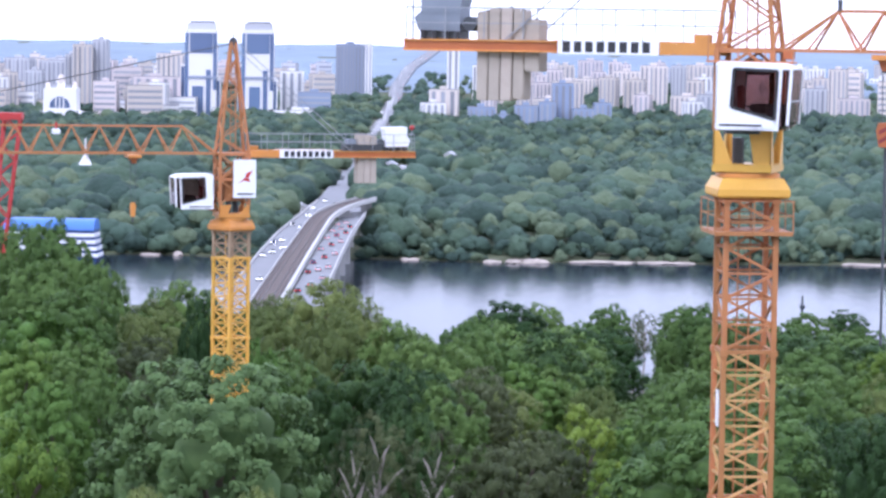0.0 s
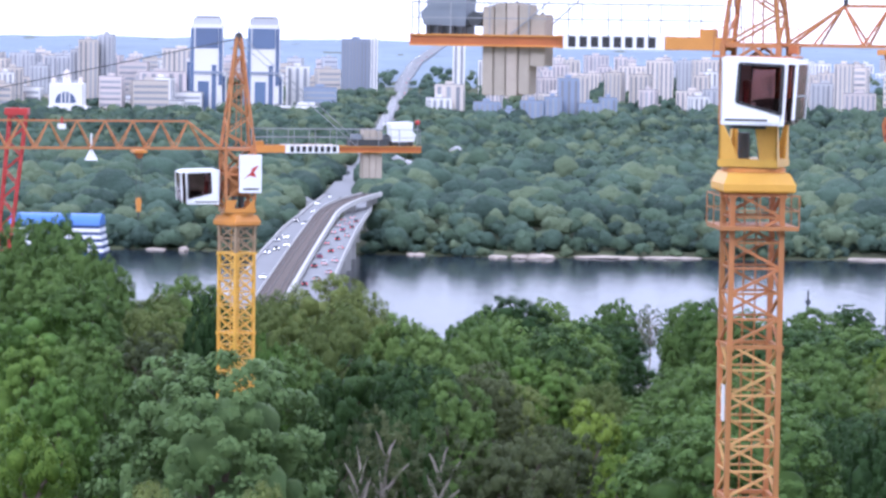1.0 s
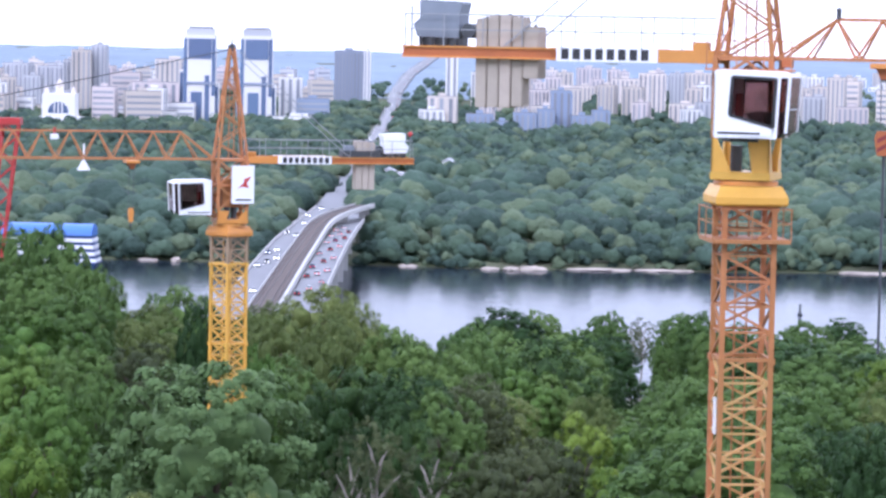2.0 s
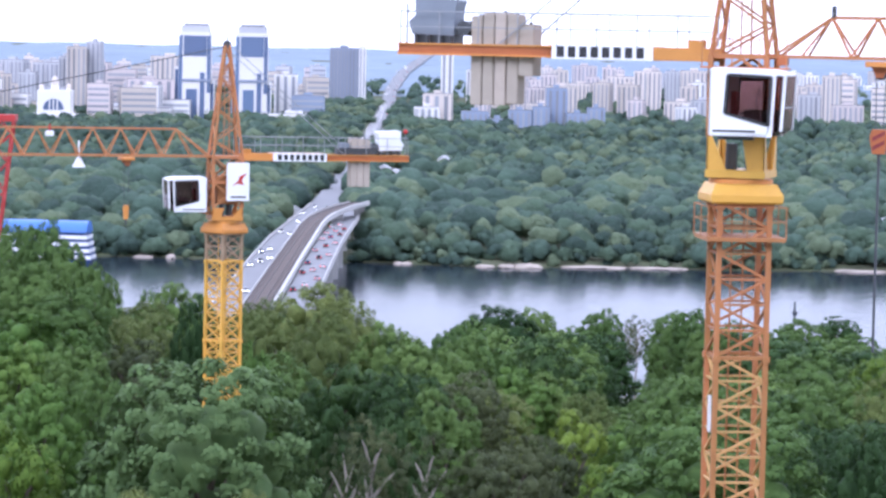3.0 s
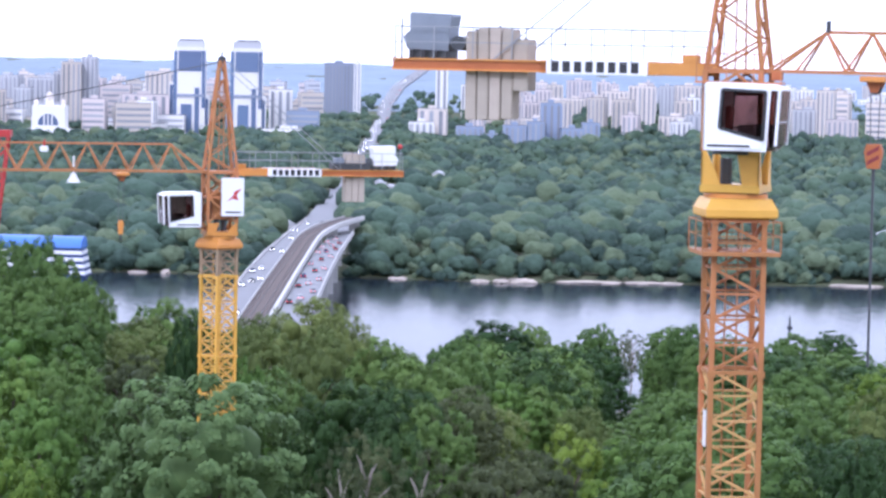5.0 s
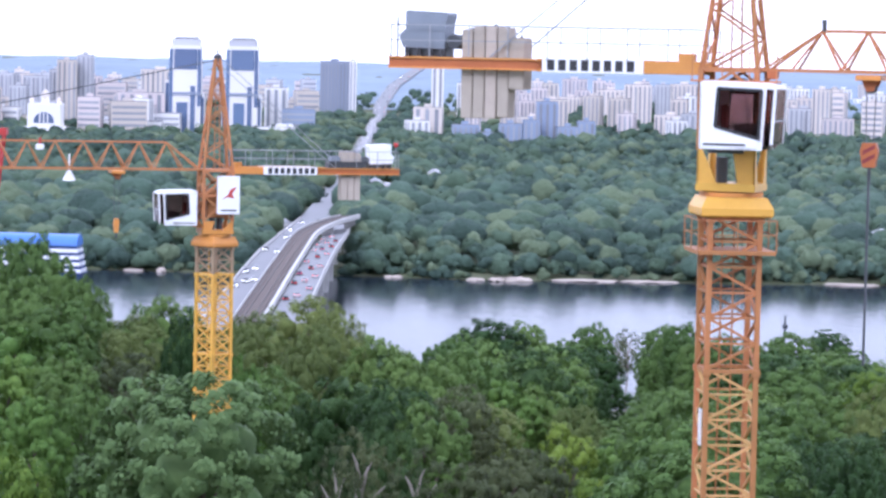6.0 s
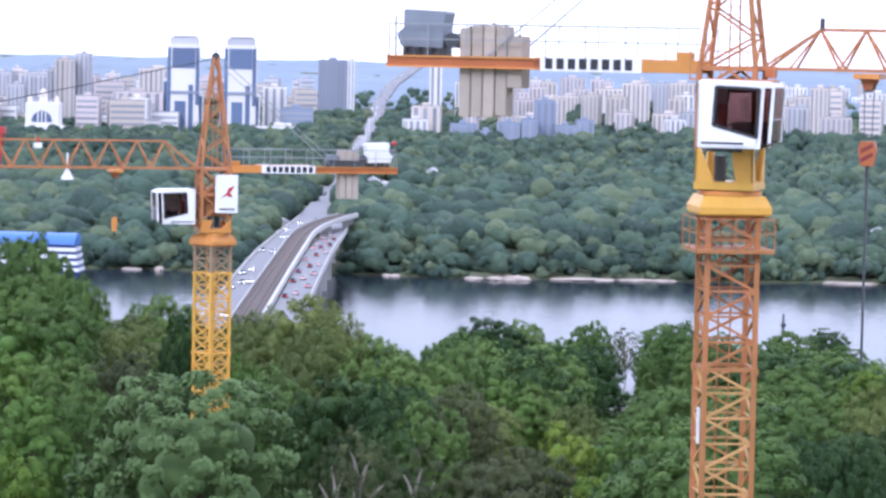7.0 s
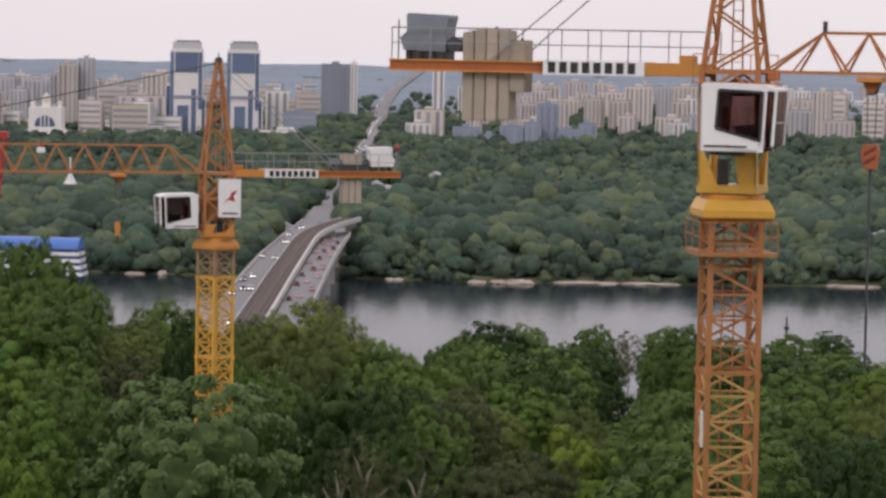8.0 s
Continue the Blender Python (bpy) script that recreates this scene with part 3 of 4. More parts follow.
def build_cranes():
    gz = ground_z(10.2, 98)
    c, up = tower_crane((10.2, 98.0), gz, 94.78, -18, 5, 1.65, RUSTED, RUSTED, RUSTED, TAN, "high", "orange tower crane with a white cab on a lattice mast", 26.0, 1.30)
    tr = trolley_and_hook(up, 4.55, 2.75, ORANGE)
    part("sling", rod((4.55, 0, -3.5), (4.55, 0, -9.6), 0.08), DARKSTEEL, tr, "long dark sling chain")
    gz = ground_z(-13.1, 187)
    c, up = tower_crane((-13.1, 187.0), gz, 87.55, 196, 45, 1.55, RUSTED, WEATHERED, YELLOW, YELLOW, "low", "orange and yellow tower crane standing among the trees", 40.0, 1.70)
    trolley_and_hook(up, 6.3, 3.6, ORANGE, 0.6)


build_cranes()


# ---- bridge ----
def strip(x0, x1, ys, zs, thick):
    bm = bmesh.new()
    rows = []
    for y, z in zip(ys, zs):
        xa, xb = (x0(y), x1(y)) if callable(x0) else (x0, x1)
        rows.append([bm.verts.new((xa, y, z)), bm.verts.new((xb, y, z)), bm.verts.new((xb, y, z - thick)), bm.verts.new((xa, y, z - thick))])
    for a, b in zip(rows, rows[1:]):
        for i in range(4):
            bm.faces.new((a[i], a[(i + 1) % 4], b[(i + 1) % 4], b[i]))
    bm.faces.new(rows[0])
    bm.faces.new(list(reversed(rows[-1])))
    bmesh.ops.recalc_face_normals(bm, faces=bm.faces)
    return bm


LEFT, RIGHT = (-61.0, -52.8), (-42.6, -33.4)


def road_z(y):
    return float(np.interp(y, [600, 780, 1000, 1120, 1500, 1900, 3300, 4000, 4900], [17, 19.5, 20.5, 20, 12, 9, 8.5, 14.5, 83]))


def road_shift(y):
    """The avenue bends away as it climbs the far rise."""
    return float(np.interp(y, [1600, 3100, 4150, 4470, 4740, 4880], [0, -5, -9, 6, 35, 50]))


def metro_z(y):
    return float(np.interp(y, [600, 780, 1000, 1250, 1500], [17.5, 20.5, 21.5, 21.5, 20.5]))


def metro_shift(y):
    t = max(0.0, y - 1180)
    return 0.00045 * t * t


def build_bridge():
    ys = list(range(640, 1501, 20))
    bridge = thing("bridge", pose(0, 0, 0), "concrete road and metro bridge over the river", "bridge")
    part("road_deck", strip(LEFT[0], LEFT[1], ys, [road_z(y) for y in ys], 1.4), ASPHALT, bridge, "grey carriageway")
    ys2 = list(range(640, 1441, 20))
    part("road_deck", strip(RIGHT[0], RIGHT[1], ys2, [road_z(y) for y in ys2], 1.4), ASPHALT, bridge, "grey carriageway")
    my = list(range(640, 1361, 20))
    part("track_deck", strip(lambda y: -52.3 + metro_shift(y), lambda y: -44.0 + metro_shift(y), my, [metro_z(y) for y in my], 1.6), BALLAST, bridge, "dark brown metro track bed")
    for off, w, h, mat in ((-52.5, 0.3, 0.7, PALECONCRETE), (-44.2, 1.0, 0.8, PALECONCRETE)):
        part("parapet", strip(lambda y: off + metro_shift(y), lambda y: off + w + metro_shift(y), my, [metro_z(y) + h for y in my], h + 1.2), mat, bridge)
    for x, yy in ((LEFT[0] - 0.4, ys), (RIGHT[1], ys2)):
        part("parapet", strip(x, x + 0.4, yy, [road_z(y) + 1.0 for y in yy], 2.4), PALECONCRETE, bridge)
    for k in range(2):
        for dx in (-0.75, 0.75):
            xc = -50.3 + 4.2 * k + dx
            part("rail", strip(lambda y: xc - 0.05 + metro_shift(y), lambda y: xc + 0.05 + metro_shift(y), my, [metro_z(y) + 0.2 for y in my], 0.19), DARKSTEEL, bridge)
    for y in range(700, 1361, 60):
        deep = ground_z(-46, y) - 0.5
        for x0, x1 in ((-58.8, -55), (-40.5, -37.0)):
            part("pier", block(x0, y - 1.6, deep, x1, y + 1.6, road_z(y) - 1.35, bevel=0.2), PALECONCRETE, bridge)
        s = metro_shift(y)
        part("pier", block(-50.5 + s, y - 1.6, deep, -45.5 + s, y + 1.6, metro_z(y) - 1.55, bevel=0.2), PALECONCRETE, bridge)
    ys3 = list(range(1480, 4881, 60))
    road = new("road", mesh_of("road", strip(lambda y: LEFT[0] - 1 + road_shift(y), lambda y: LEFT[1] + 9 + road_shift(y), ys3, [road_z(y) + 0.02 for y in ys3], 3.0), ASPHALT))
    tagged(road, "straight grey avenue running on through the city", "road", kind="structure")


build_bridge()


# ---- trees ----
def leaf_cloud(rng, centres, normals, count, spread, size, even=False):
    """Leaf sprays round each centre, most of them facing out and up."""
    n = len(centres) * count
    c = np.repeat(centres, count, axis=0)
    up = np.repeat(normals, count, axis=0)
    d = rng.normal(size=(n, 3))
    d /= np.linalg.norm(d, axis=1, keepdims=True)
    d = d + up * 0.6
    d /= np.linalg.norm(d, axis=1, keepdims=True)
    p = c + d * spread * (rng.random((n, 1)) ** 0.4) * np.array([1, 1, 0.75])
    face = d * 0.6 + up * 0.7 + rng.normal(size=(n, 3)) * 0.32 + np.array([0, 0, 0.3])
    face /= np.linalg.norm(face, axis=1, keepdims=True)
    a = np.cross(face, rng.normal(size=(n, 3)))
    a /= np.linalg.norm(a, axis=1, keepdims=True)
    b = np.cross(face, a)
    s = size * (0.6 + 0.8 * rng.random((n, 1)))
    v = np.stack([p + a * s, p - a * s * 0.6 + b * s * 0.7, p - a * s * 0.6 - b * s * 0.7], axis=1)
    soft = d * 0.25 + up * 1.0 + rng.normal(size=(n, 3)) * 0.16 if even else d * 0.75 + up * 0.55 + rng.normal(size=(n, 3)) * 0.22
    return np.concatenate([v.reshape(-1, 3), np.repeat(soft, 3, axis=0)], axis=1)


def ball_faces(level):
    """Corner triangles of a round inner mass, as an array (faces, 3, xyz)."""
    bm = bmesh.new()
    bmesh.ops.create_icosphere(bm, subdivisions=level, radius=1.0)
    a = np.array([[v.co[:] for v in f.verts] for f in bm.faces])
    bm.free()
    return a


BALL = {1: ball_faces(1), 2: ball_faces(2)}


def inner_mass(rng, centre, radii, level):
    """The shaded inside of a crown: a lumpy mass of leaf under the outer sprays."""
    t = BALL[level]
    ph = rng.random(6) * 6.28
    def lump(p):
        k = 1 + 0.10 * np.sin(p[..., 0] * 4.1 + ph[0]) * np.sin(p[..., 1] * 3.7 + ph[1]) + 0.10 * np.sin(p[..., 2] * 5.3 + ph[2] + 2 * p[..., 0]) + 0.05 * np.sin(p[..., 1] * 9 + ph[3]) * np.sin(p[..., 2] * 8 + ph[4])
        return p * k[..., None]
    q = lump(t) * np.asarray(radii) + np.asarray(centre)
    return np.concatenate([q.reshape(-1, 3), t.reshape(-1, 3)], axis=1)


def sprays(name, v, material):
    me = bpy.data.meshes.new(name)
    n = len(v)
    soft = v[:, 3:] / np.linalg.norm(v[:, 3:], axis=1, keepdims=True)
    me.vertices.add(n)
    me.vertices.foreach_set("co", np.asarray(v[:, :3], dtype=np.float32).ravel())
    me.loops.add(n)
    me.loops.foreach_set("vertex_index", np.arange(n, dtype=np.int32))
    me.polygons.add(n // 3)
    me.polygons.foreach_set("loop_start", np.arange(0, n, 3, dtype=np.int32))
    me.polygons.foreach_set("use_smooth", np.ones(n // 3, dtype=bool))
    me.update(calc_edges=True)
    me.normals_split_custom_set_from_vertices(soft.tolist())
    me.materials.append(material)
    return me


def crown_points(rng, width, low, high, lobes, clumps):
    """Clump centres and outward directions on a crown made of several lobes."""
    mid, hz = (low + high) / 2, (high - low) / 2
    cs, rs = [], []
    for k in range(lobes):
        a, u = rng.random() * 0.9 + k * 2.4, -0.95 + 1.9 * (k + 0.5) / lobes
        r = width / 2 * (0.33 + 0.20 * rng.random())
        reach = math.sqrt(max(0.02, 1 - abs(u) ** 2.2)) * (width / 2 - r * 0.85) * (0.75 + 0.3 * rng.random())
        cs.append((math.cos(a) * reach, math.sin(a) * reach, mid + u * (hz - r)))
        rs.append(r)
    cs.append((0, 0, mid))
    rs.append(width * 0.30)
    cs, rs = np.array(cs), np.array(rs)
    pts, nor = [], []
    share = rs ** 2 / (rs ** 2).sum()
    apart, tries = width * 0.082, 0
    while len(pts) < clumps:
        i = rng.choice(len(rs), p=share)
        d = rng.normal(size=3)
        d /= np.linalg.norm(d)
        p = cs[i] + d * rs[i] * (0.88 + 0.2 * rng.random())
        if (np.linalg.norm(p - cs, axis=1) < rs * 0.82).any():
            continue
        tries += 1
        if tries < clumps * 14 and pts and (np.abs(np.array(pts) - p).sum(axis=1) < apart).any():
            continue
        pts.append(p)
        nor.append(d)
    return np.array(pts), np.array(nor), cs, rs


def limb(bm, p, q, r0, r1):
    p, q = Vector(p), Vector(q)
    d = q - p
    m = Matrix.Translation((p + q) / 2) @ d.to_track_quat("Z", "Y").to_matrix().to_4x4()
    r = bmesh.ops.create_cone(bm, cap_ends=True, segments=5, radius1=r0, radius2=r1, depth=d.length)["verts"]
    bmesh.ops.transform(bm, verts=r, matrix=m)


def tree_kind(seed, tone, label, width, height, low, lobes, clumps, per, spread, size, core=1, bark=None):
    """One tree, 'width' across and 'height' tall, kept as the first of its kind."""
    rng = np.random.default_rng(seed)
    pts, nor, cs, rs = crown_points(rng, width, low, height, lobes, clumps)
    v = np.concatenate([leaf_cloud(rng, pts, nor, per, spread, size)] + [inner_mass(rng, c, (r * 0.44,) * 3, core) for c, r in zip(cs, rs) if core])
    t = thing("tree", pose(0, 0, 0), label, "tree", "trees of the hillside")
    bm = bmesh.new()
    top = height * 0.6
    prev = Vector((0, 0, 0))
    r = 0.026 * height
    for k in range(1, 6):
        nxt = Vector((rng.normal() * 0.12, rng.normal() * 0.12, top * k / 5))
        limb(bm, prev, nxt, r, r * 0.78)
        prev, r = nxt, r * 0.78
    for c, rr in zip(cs, rs):
        z = max(low * 0.7, c[2] - rr * 1.2 - abs(c[0]) * 0.4)
        mid = Vector((c[0] * 0.55, c[1] * 0.55, (z + c[2]) / 2 + 0.3))
        limb(bm, (0, 0, z), mid, 0.011 * height, 0.008 * height)
        limb(bm, mid, c, 0.008 * height, 0.003 * height)
    part("trunk", bm, bark or BARK, t, "forked trunk with limbs")
    crown = new("crown", sprays("crown", v, LEAF[tone]))
    crown.parent = t
    t["w"], t["h"] = float(width), float(height)
    return t


KINDS = {
    "blue": [tree_kind(11, "blue", "broad tree with blue-green leaves in dense clumps", 10.7, 16, 2.6, 24, 330, 120, 0.52, 0.125, 2)],
    "lime": [tree_kind(21, "lime", "young tree with fresh yellow-green leaves", 6.0, 14, 2.0, 15, 360, 60, 0.42, 0.10)],
    "mid": [tree_kind(31, "mid", "tall deciduous tree with mid-green leaves", 11, 18, 3.0, 17, 430, 60, 0.58, 0.15, 2),
            tree_kind(32, "mid", "spreading deciduous tree with mid-green leaves", 12, 17, 3.0, 20, 460, 60, 0.60, 0.155, 2),
            tree_kind(33, "mid", "deciduous tree with an uneven green crown", 10, 18, 2.5, 14, 400, 60, 0.57, 0.15, 2)],
    "fresh": [tree_kind(35, "fresh", "leafy tree with bright fresh green leaves", 9, 15, 2.5, 20, 300, 90, 0.50, 0.13, 2),
              tree_kind(36, "fresh", "round tree with bright green leaves in clumps", 9, 15, 2.5, 17, 280, 90, 0.52, 0.13, 2)],
    "olive": [tree_kind(41, "olive", "tall tree with olive-green leaves", 13, 20, 3.0, 28, 620, 56, 0.62, 0.125, 2),
              tree_kind(42, "olive", "slender tree with olive-green leaves", 10, 20, 3.0, 24, 520, 56, 0.56, 0.12, 2)],
    "grey": [tree_kind(51, "grey", "thin tree with grey-green leaves and pale limbs", 8, 17, 4.0, 19, 380, 52, 0.48, 0.11)],
    "dark": [tree_kind(61, "dark", "tree with dark green leaves", 12, 17, 2.5, 17, 420, 60, 0.62, 0.155, 2),
             tree_kind(62, "dark", "tall tree with dark green leaves", 10, 18, 2.5, 15, 380, 60, 0.58, 0.15, 2)],
    "bare": [tree_kind(81, "grey", "thin tree with a pale trunk and a sparse crown", 7, 17, 7.5, 13, 170, 44, 0.46, 0.10, 0, PALEBARK)],
    "back": [tree_kind(71, "mid", "green tree of the wooded slope", 12, 17, 2.5, 14, 240, 28, 0.92, 0.28),
             tree_kind(72, "dark", "dark green tree of the wooded slope", 12, 17, 2.5, 13, 230, 28, 0.92, 0.28),
             tree_kind(73, "olive", "olive-green tree of the wooded slope", 11, 18, 2.5, 15, 230, 28, 0.90, 0.27)],
}
used = {}


def grow(kind, x, y, top, width, pick=0):
    """Stand a tree of that kind at (x, y), with its top at that height and that crown width."""
    options = KINDS[kind]
    first = options[pick % len(options)]
    base = ground_z(x, y) - 0.15
    turn = (x * 37.7 + y * 11.3) % 360
    m = pose(x, y, base, 0, 0, turn)
    if first.name in used:
        t = copy_thing(first, m)
    else:
        t = first
        t.matrix_basis = m
    used[first.name] = 1
    s = width / first["w"]
    t.scale = (s, s, (top - base) / (first["h"] * 0.955))
    return t


# how far below the eye the tree tops stay, by bearing: lowest where the river shows through
SKYLINE_U = [-0.171, -0.143, -0.1235, -0.106, -0.085, -0.066, -0.039, -0.028, -0.016, -0.005, 0.007, 0.024, 0.039, 0.058, 0.064, 0.066, 0.075, 0.076, 0.095, 0.126, 0.139, 0.158, 0.193]
SKYLINE_DROP = [0.070, 0.070, 0.074, 0.087, 0.086, 0.088, 0.083, 0.089, 0.096, 0.098, 0.097, 0.089, 0.093, 0.091, 0.095, 0.1225, 0.122, 0.092, 0.090, 0.093, 0.091, 0.101, 0.099]


def build_trees():
    grow("blue", -9.7, 130, 80.4, 11.2, 0)
    grow("lime", -16.2, 116, 79.3, 4.9, 1)
    grow("mid", -36.8, 262, 77.9, 7.3, 0)
    grow("mid", -33.6, 258, 78.2, 6.1, 1)
    grow("mid", -30.3, 250, 77.1, 5.9, 2)
    grow("mid", -27.3, 240, 76.2, 5.1, 3)
    grow("mid", -29.4, 215, 77.8, 7.8, 4)
    grow("mid", -25.5, 210, 76.7, 6.7, 5)
    grow("fresh", -25.6, 190, 77.1, 8.1, 0)
    grow("fresh", -24.3, 172, 76.6, 5.5, 1)
    grow("mid", -21.7, 178, 76.2, 5.7, 6)
    grow("fresh", -20.9, 160, 76.1, 5.8, 2)
    grow("olive", -22.4, 215, 74.2, 7.8, 0)
    grow("olive", -24.2, 250, 72.3, 8.0, 1)
    grow("mid", -24.3, 285, 70.6, 7.9, 7)
    grow("mid", -27.7, 300, 68.8, 5.8, 8)
    grow("grey", -19.8, 196, 74.6, 6.3, 0)
    grow("mid", -18.8, 166, 75.8, 4.6, 9)
    grow("dark", -18.8, 240, 73.4, 5.1, 0)
    grow("olive", -17.5, 300, 68.0, 8.3, 2)
    grow("fresh", -12.6, 212, 72.7, 4.3, 3)
    grow("olive", -10.6, 262, 73.2, 10.6, 3)
    grow("olive", -7.1, 258, 72.0, 8.3, 4)
    grow("olive", -13.9, 255, 71.3, 7.1, 5)
    grow("olive", -8.7, 246, 71.7, 7.9, 6)
    grow("mid", -3.0, 242, 71.2, 8.3, 10)
    grow("mid", -0.4, 236, 70.5, 8.6, 11)
    grow("mid", 2.5, 340, 62.0, 6.5, 12)
    grow("mid", 3.1, 262, 68.4, 6.7, 13)
    grow("dark", -5.5, 216, 71.2, 9.7, 1)
    grow("dark", -1.5, 206, 71.6, 8.8, 2)
    grow("dark", -7.5, 200, 71.2, 5.1, 3)
    grow("mid", 0.9, 200, 71.2, 6.4, 14)
    grow("bare", -3.2, 166, 73.5, 4.3, 0)
    grow("dark", -1.6, 172, 73.0, 4.8, 4)
    grow("bare", -4.4, 162, 73.1, 3.1, 1)
    grow("bare", 0.0, 164, 72.9, 4.2, 2)
    grow("dark", 9.9, 420, 57.7, 13.5, 5)
    grow("mid", 5.9, 400, 57.4, 8.5, 15)
    grow("mid", 15.2, 430, 56.0, 8.3, 16)
    grow("fresh", 8.1, 262, 66.4, 8.9, 4)
    grow("olive", 5.3, 232, 67.7, 7.4, 7)
    grow("grey", 3.1, 222, 69.9, 7.1, 1)
    grow("mid", 10.9, 262, 65.6, 6.2, 17)
    grow("mid", 23.0, 470, 50.0, 10.0, 18)
    grow("mid", 29.2, 500, 49.9, 8.5, 19)
    grow("dark", 21.3, 400, 54.0, 7.7, 6)
    grow("mid", 19.3, 450, 51.2, 7.7, 20)
    grow("mid", 40.9, 500, 50.1, 8.5, 21)
    grow("mid", 42.9, 480, 52.0, 8.2, 22)
    grow("mid", 36.6, 470, 48.9, 5.0, 23)
    grow("mid", 44.9, 430, 55.0, 10.1, 24)
    grow("mid", 38.0, 400, 56.7, 7.7, 25)
    grow("mid", 29.1, 480, 45.9, 5.1, 26)
    grow("bare", 39.4, 560, 43.8, 5.3, 3)
    grow("bare", 36.8, 550, 43.9, 4.0, 4)
    grow("mid", 17.2, 272, 61.7, 8.1, 27)
    grow("olive", 13.8, 256, 64.6, 6.0, 8)
    grow("mid", 26.4, 330, 57.4, 8.5, 28)
    grow("mid", 29.2, 322, 58.0, 8.2, 29)
    grow("lime", 9.8, 190, 71.1, 4.7, 0)
    grow("grey", 8.2, 182, 70.4, 5.1, 2)
    grow("grey", 5.4, 176, 71.4, 5.6, 3)
    grow("grey", 3.5, 166, 71.8, 5.0, 4)
    grow("fresh", 16.1, 222, 66.8, 7.6, 5)
    grow("fresh", 18.6, 216, 68.1, 5.5, 6)
    grow("blue", 12.8, 166, 72.0, 6.7, 0)
    grow("lime", 9.9, 160, 71.9, 4.1, 1)
    grow("mid", 57.7, 480, 50.0, 8.2, 30)
    grow("mid", 63.2, 500, 49.0, 9.6, 31)
    grow("dark", 72.2, 520, 48.1, 10.0, 7)
    grow("mid", 72.6, 500, 46.9, 8.5, 32)
    grow("mid", 64.5, 420, 52.7, 9.9, 33)
    grow("mid", 39.2, 300, 63.9, 10.9, 34)
    grow("lime", 43.1, 282, 65.9, 7.8, 2)
    grow("mid", 27.6, 222, 69.2, 8.1, 35)
    grow("mid", 32.8, 232, 69.0, 8.9, 36)
    grow("olive", 34.0, 216, 71.3, 6.5, 9)
    grow("dark", 24.5, 182, 71.4, 7.8, 8)
    grow("dark", 28.2, 186, 71.0, 6.4, 9)
    grow("dark", 27.3, 172, 71.8, 4.8, 10)
    grow("mid", 26.7, 236, 65.7, 7.6, 37)
    grow("mid", 32.1, 300, 61.7, 8.3, 38)
    grow("dark", 21.0, 172, 72.3, 4.8, 11)
    grow("dark", 24.4, 166, 73.0, 5.7, 12)
    grow("mid", 29.4, 350, 56.0, 9.0, 39)
    grow("olive", -6.9, 110, 77.6, 4.5)
    grow("olive", -10.5, 108, 78.0, 4.5)
    # the rest of the wooded slope
    rng = random.Random(5)
    placed = [(o.location.x, o.location.y) for o in scene.objects if o.name.startswith("tree") and o.parent is None]
    for _ in range(1500):
        y = rng.uniform(150, 735)
        x = rng.uniform(-0.19, 0.19) * y
        gap = 8.5 + y * 0.006
        if any((x - a) ** 2 + (y - b) ** 2 < gap * gap for a, b in placed):
            continue
        if 0.061 < x / y < 0.078 and y > 290:
            continue
        if y < 212 and -0.045 < x / y < 0.022:
            continue
        if abs(x + 13.1) < 4 and abs(y - 187) < 5:
            continue
        if -62 < x < -29 and y > 600:
            continue
        limit = float(np.interp(x / y, SKYLINE_U, SKYLINE_DROP)) + (0.024 if y < 260 else 0.007)
        z = ground_z(x, y)
        h = min(rng.uniform(13, 19), EYE - limit * y - z)
        if h < 8:
            continue
        kind = rng.choice(["mid", "dark", "dark", "mid"]) if y < 260 else "back"
        if len(placed) > 250:
            break
        grow(kind, x, y, z + h, rng.uniform(9.0, 14.0), rng.randrange(2))
        placed.append((x, y))


build_trees()


def far_crown(rng, at, r, h, lobes, level, cards, size):
    """One crown of the far woods: rounded lobes on a dome, roughened with leaf sprays."""
    px, py, g = at
    up = rng.normal(size=(lobes, 3))
    r *= 1.08
    up /= np.linalg.norm(up, axis=1, keepdims=True)
    up[:, 2] = np.abs(up[:, 2]) * 1.25 - 0.35
    up[0] = (0, 0, 0.75)
    body = h * 0.42
    cs = np.array([px, py, g + h * 0.52]) + up * np.array([r * 0.6, r * 0.6, body * 0.62])
    rs = r * (0.32 + 0.22 * rng.random(lobes))
    bits = []
    for c, q, d in zip(cs, rs, up):
        m = inner_mass(rng, c, (q, q, min(q, body) * 0.95), level)
        m[:, 3:] = m[:, 3:] * 0.8 + d * 0.45
        bits.append(m)
    if cards:
        k = rng.integers(lobes, size=cards)
        d = rng.normal(size=(cards, 3))
        d /= np.linalg.norm(d, axis=1, keepdims=True)
        d[:, 2] = np.abs(d[:, 2]) * 1.1 - 0.25
        bits.append(leaf_cloud(rng, cs[k] + d * rs[k][:, None] * 1.02, d * 0.8 + up[k] * 0.4, 3, size * 1.7, size * 0.7, True))
    return np.concatenate(bits)


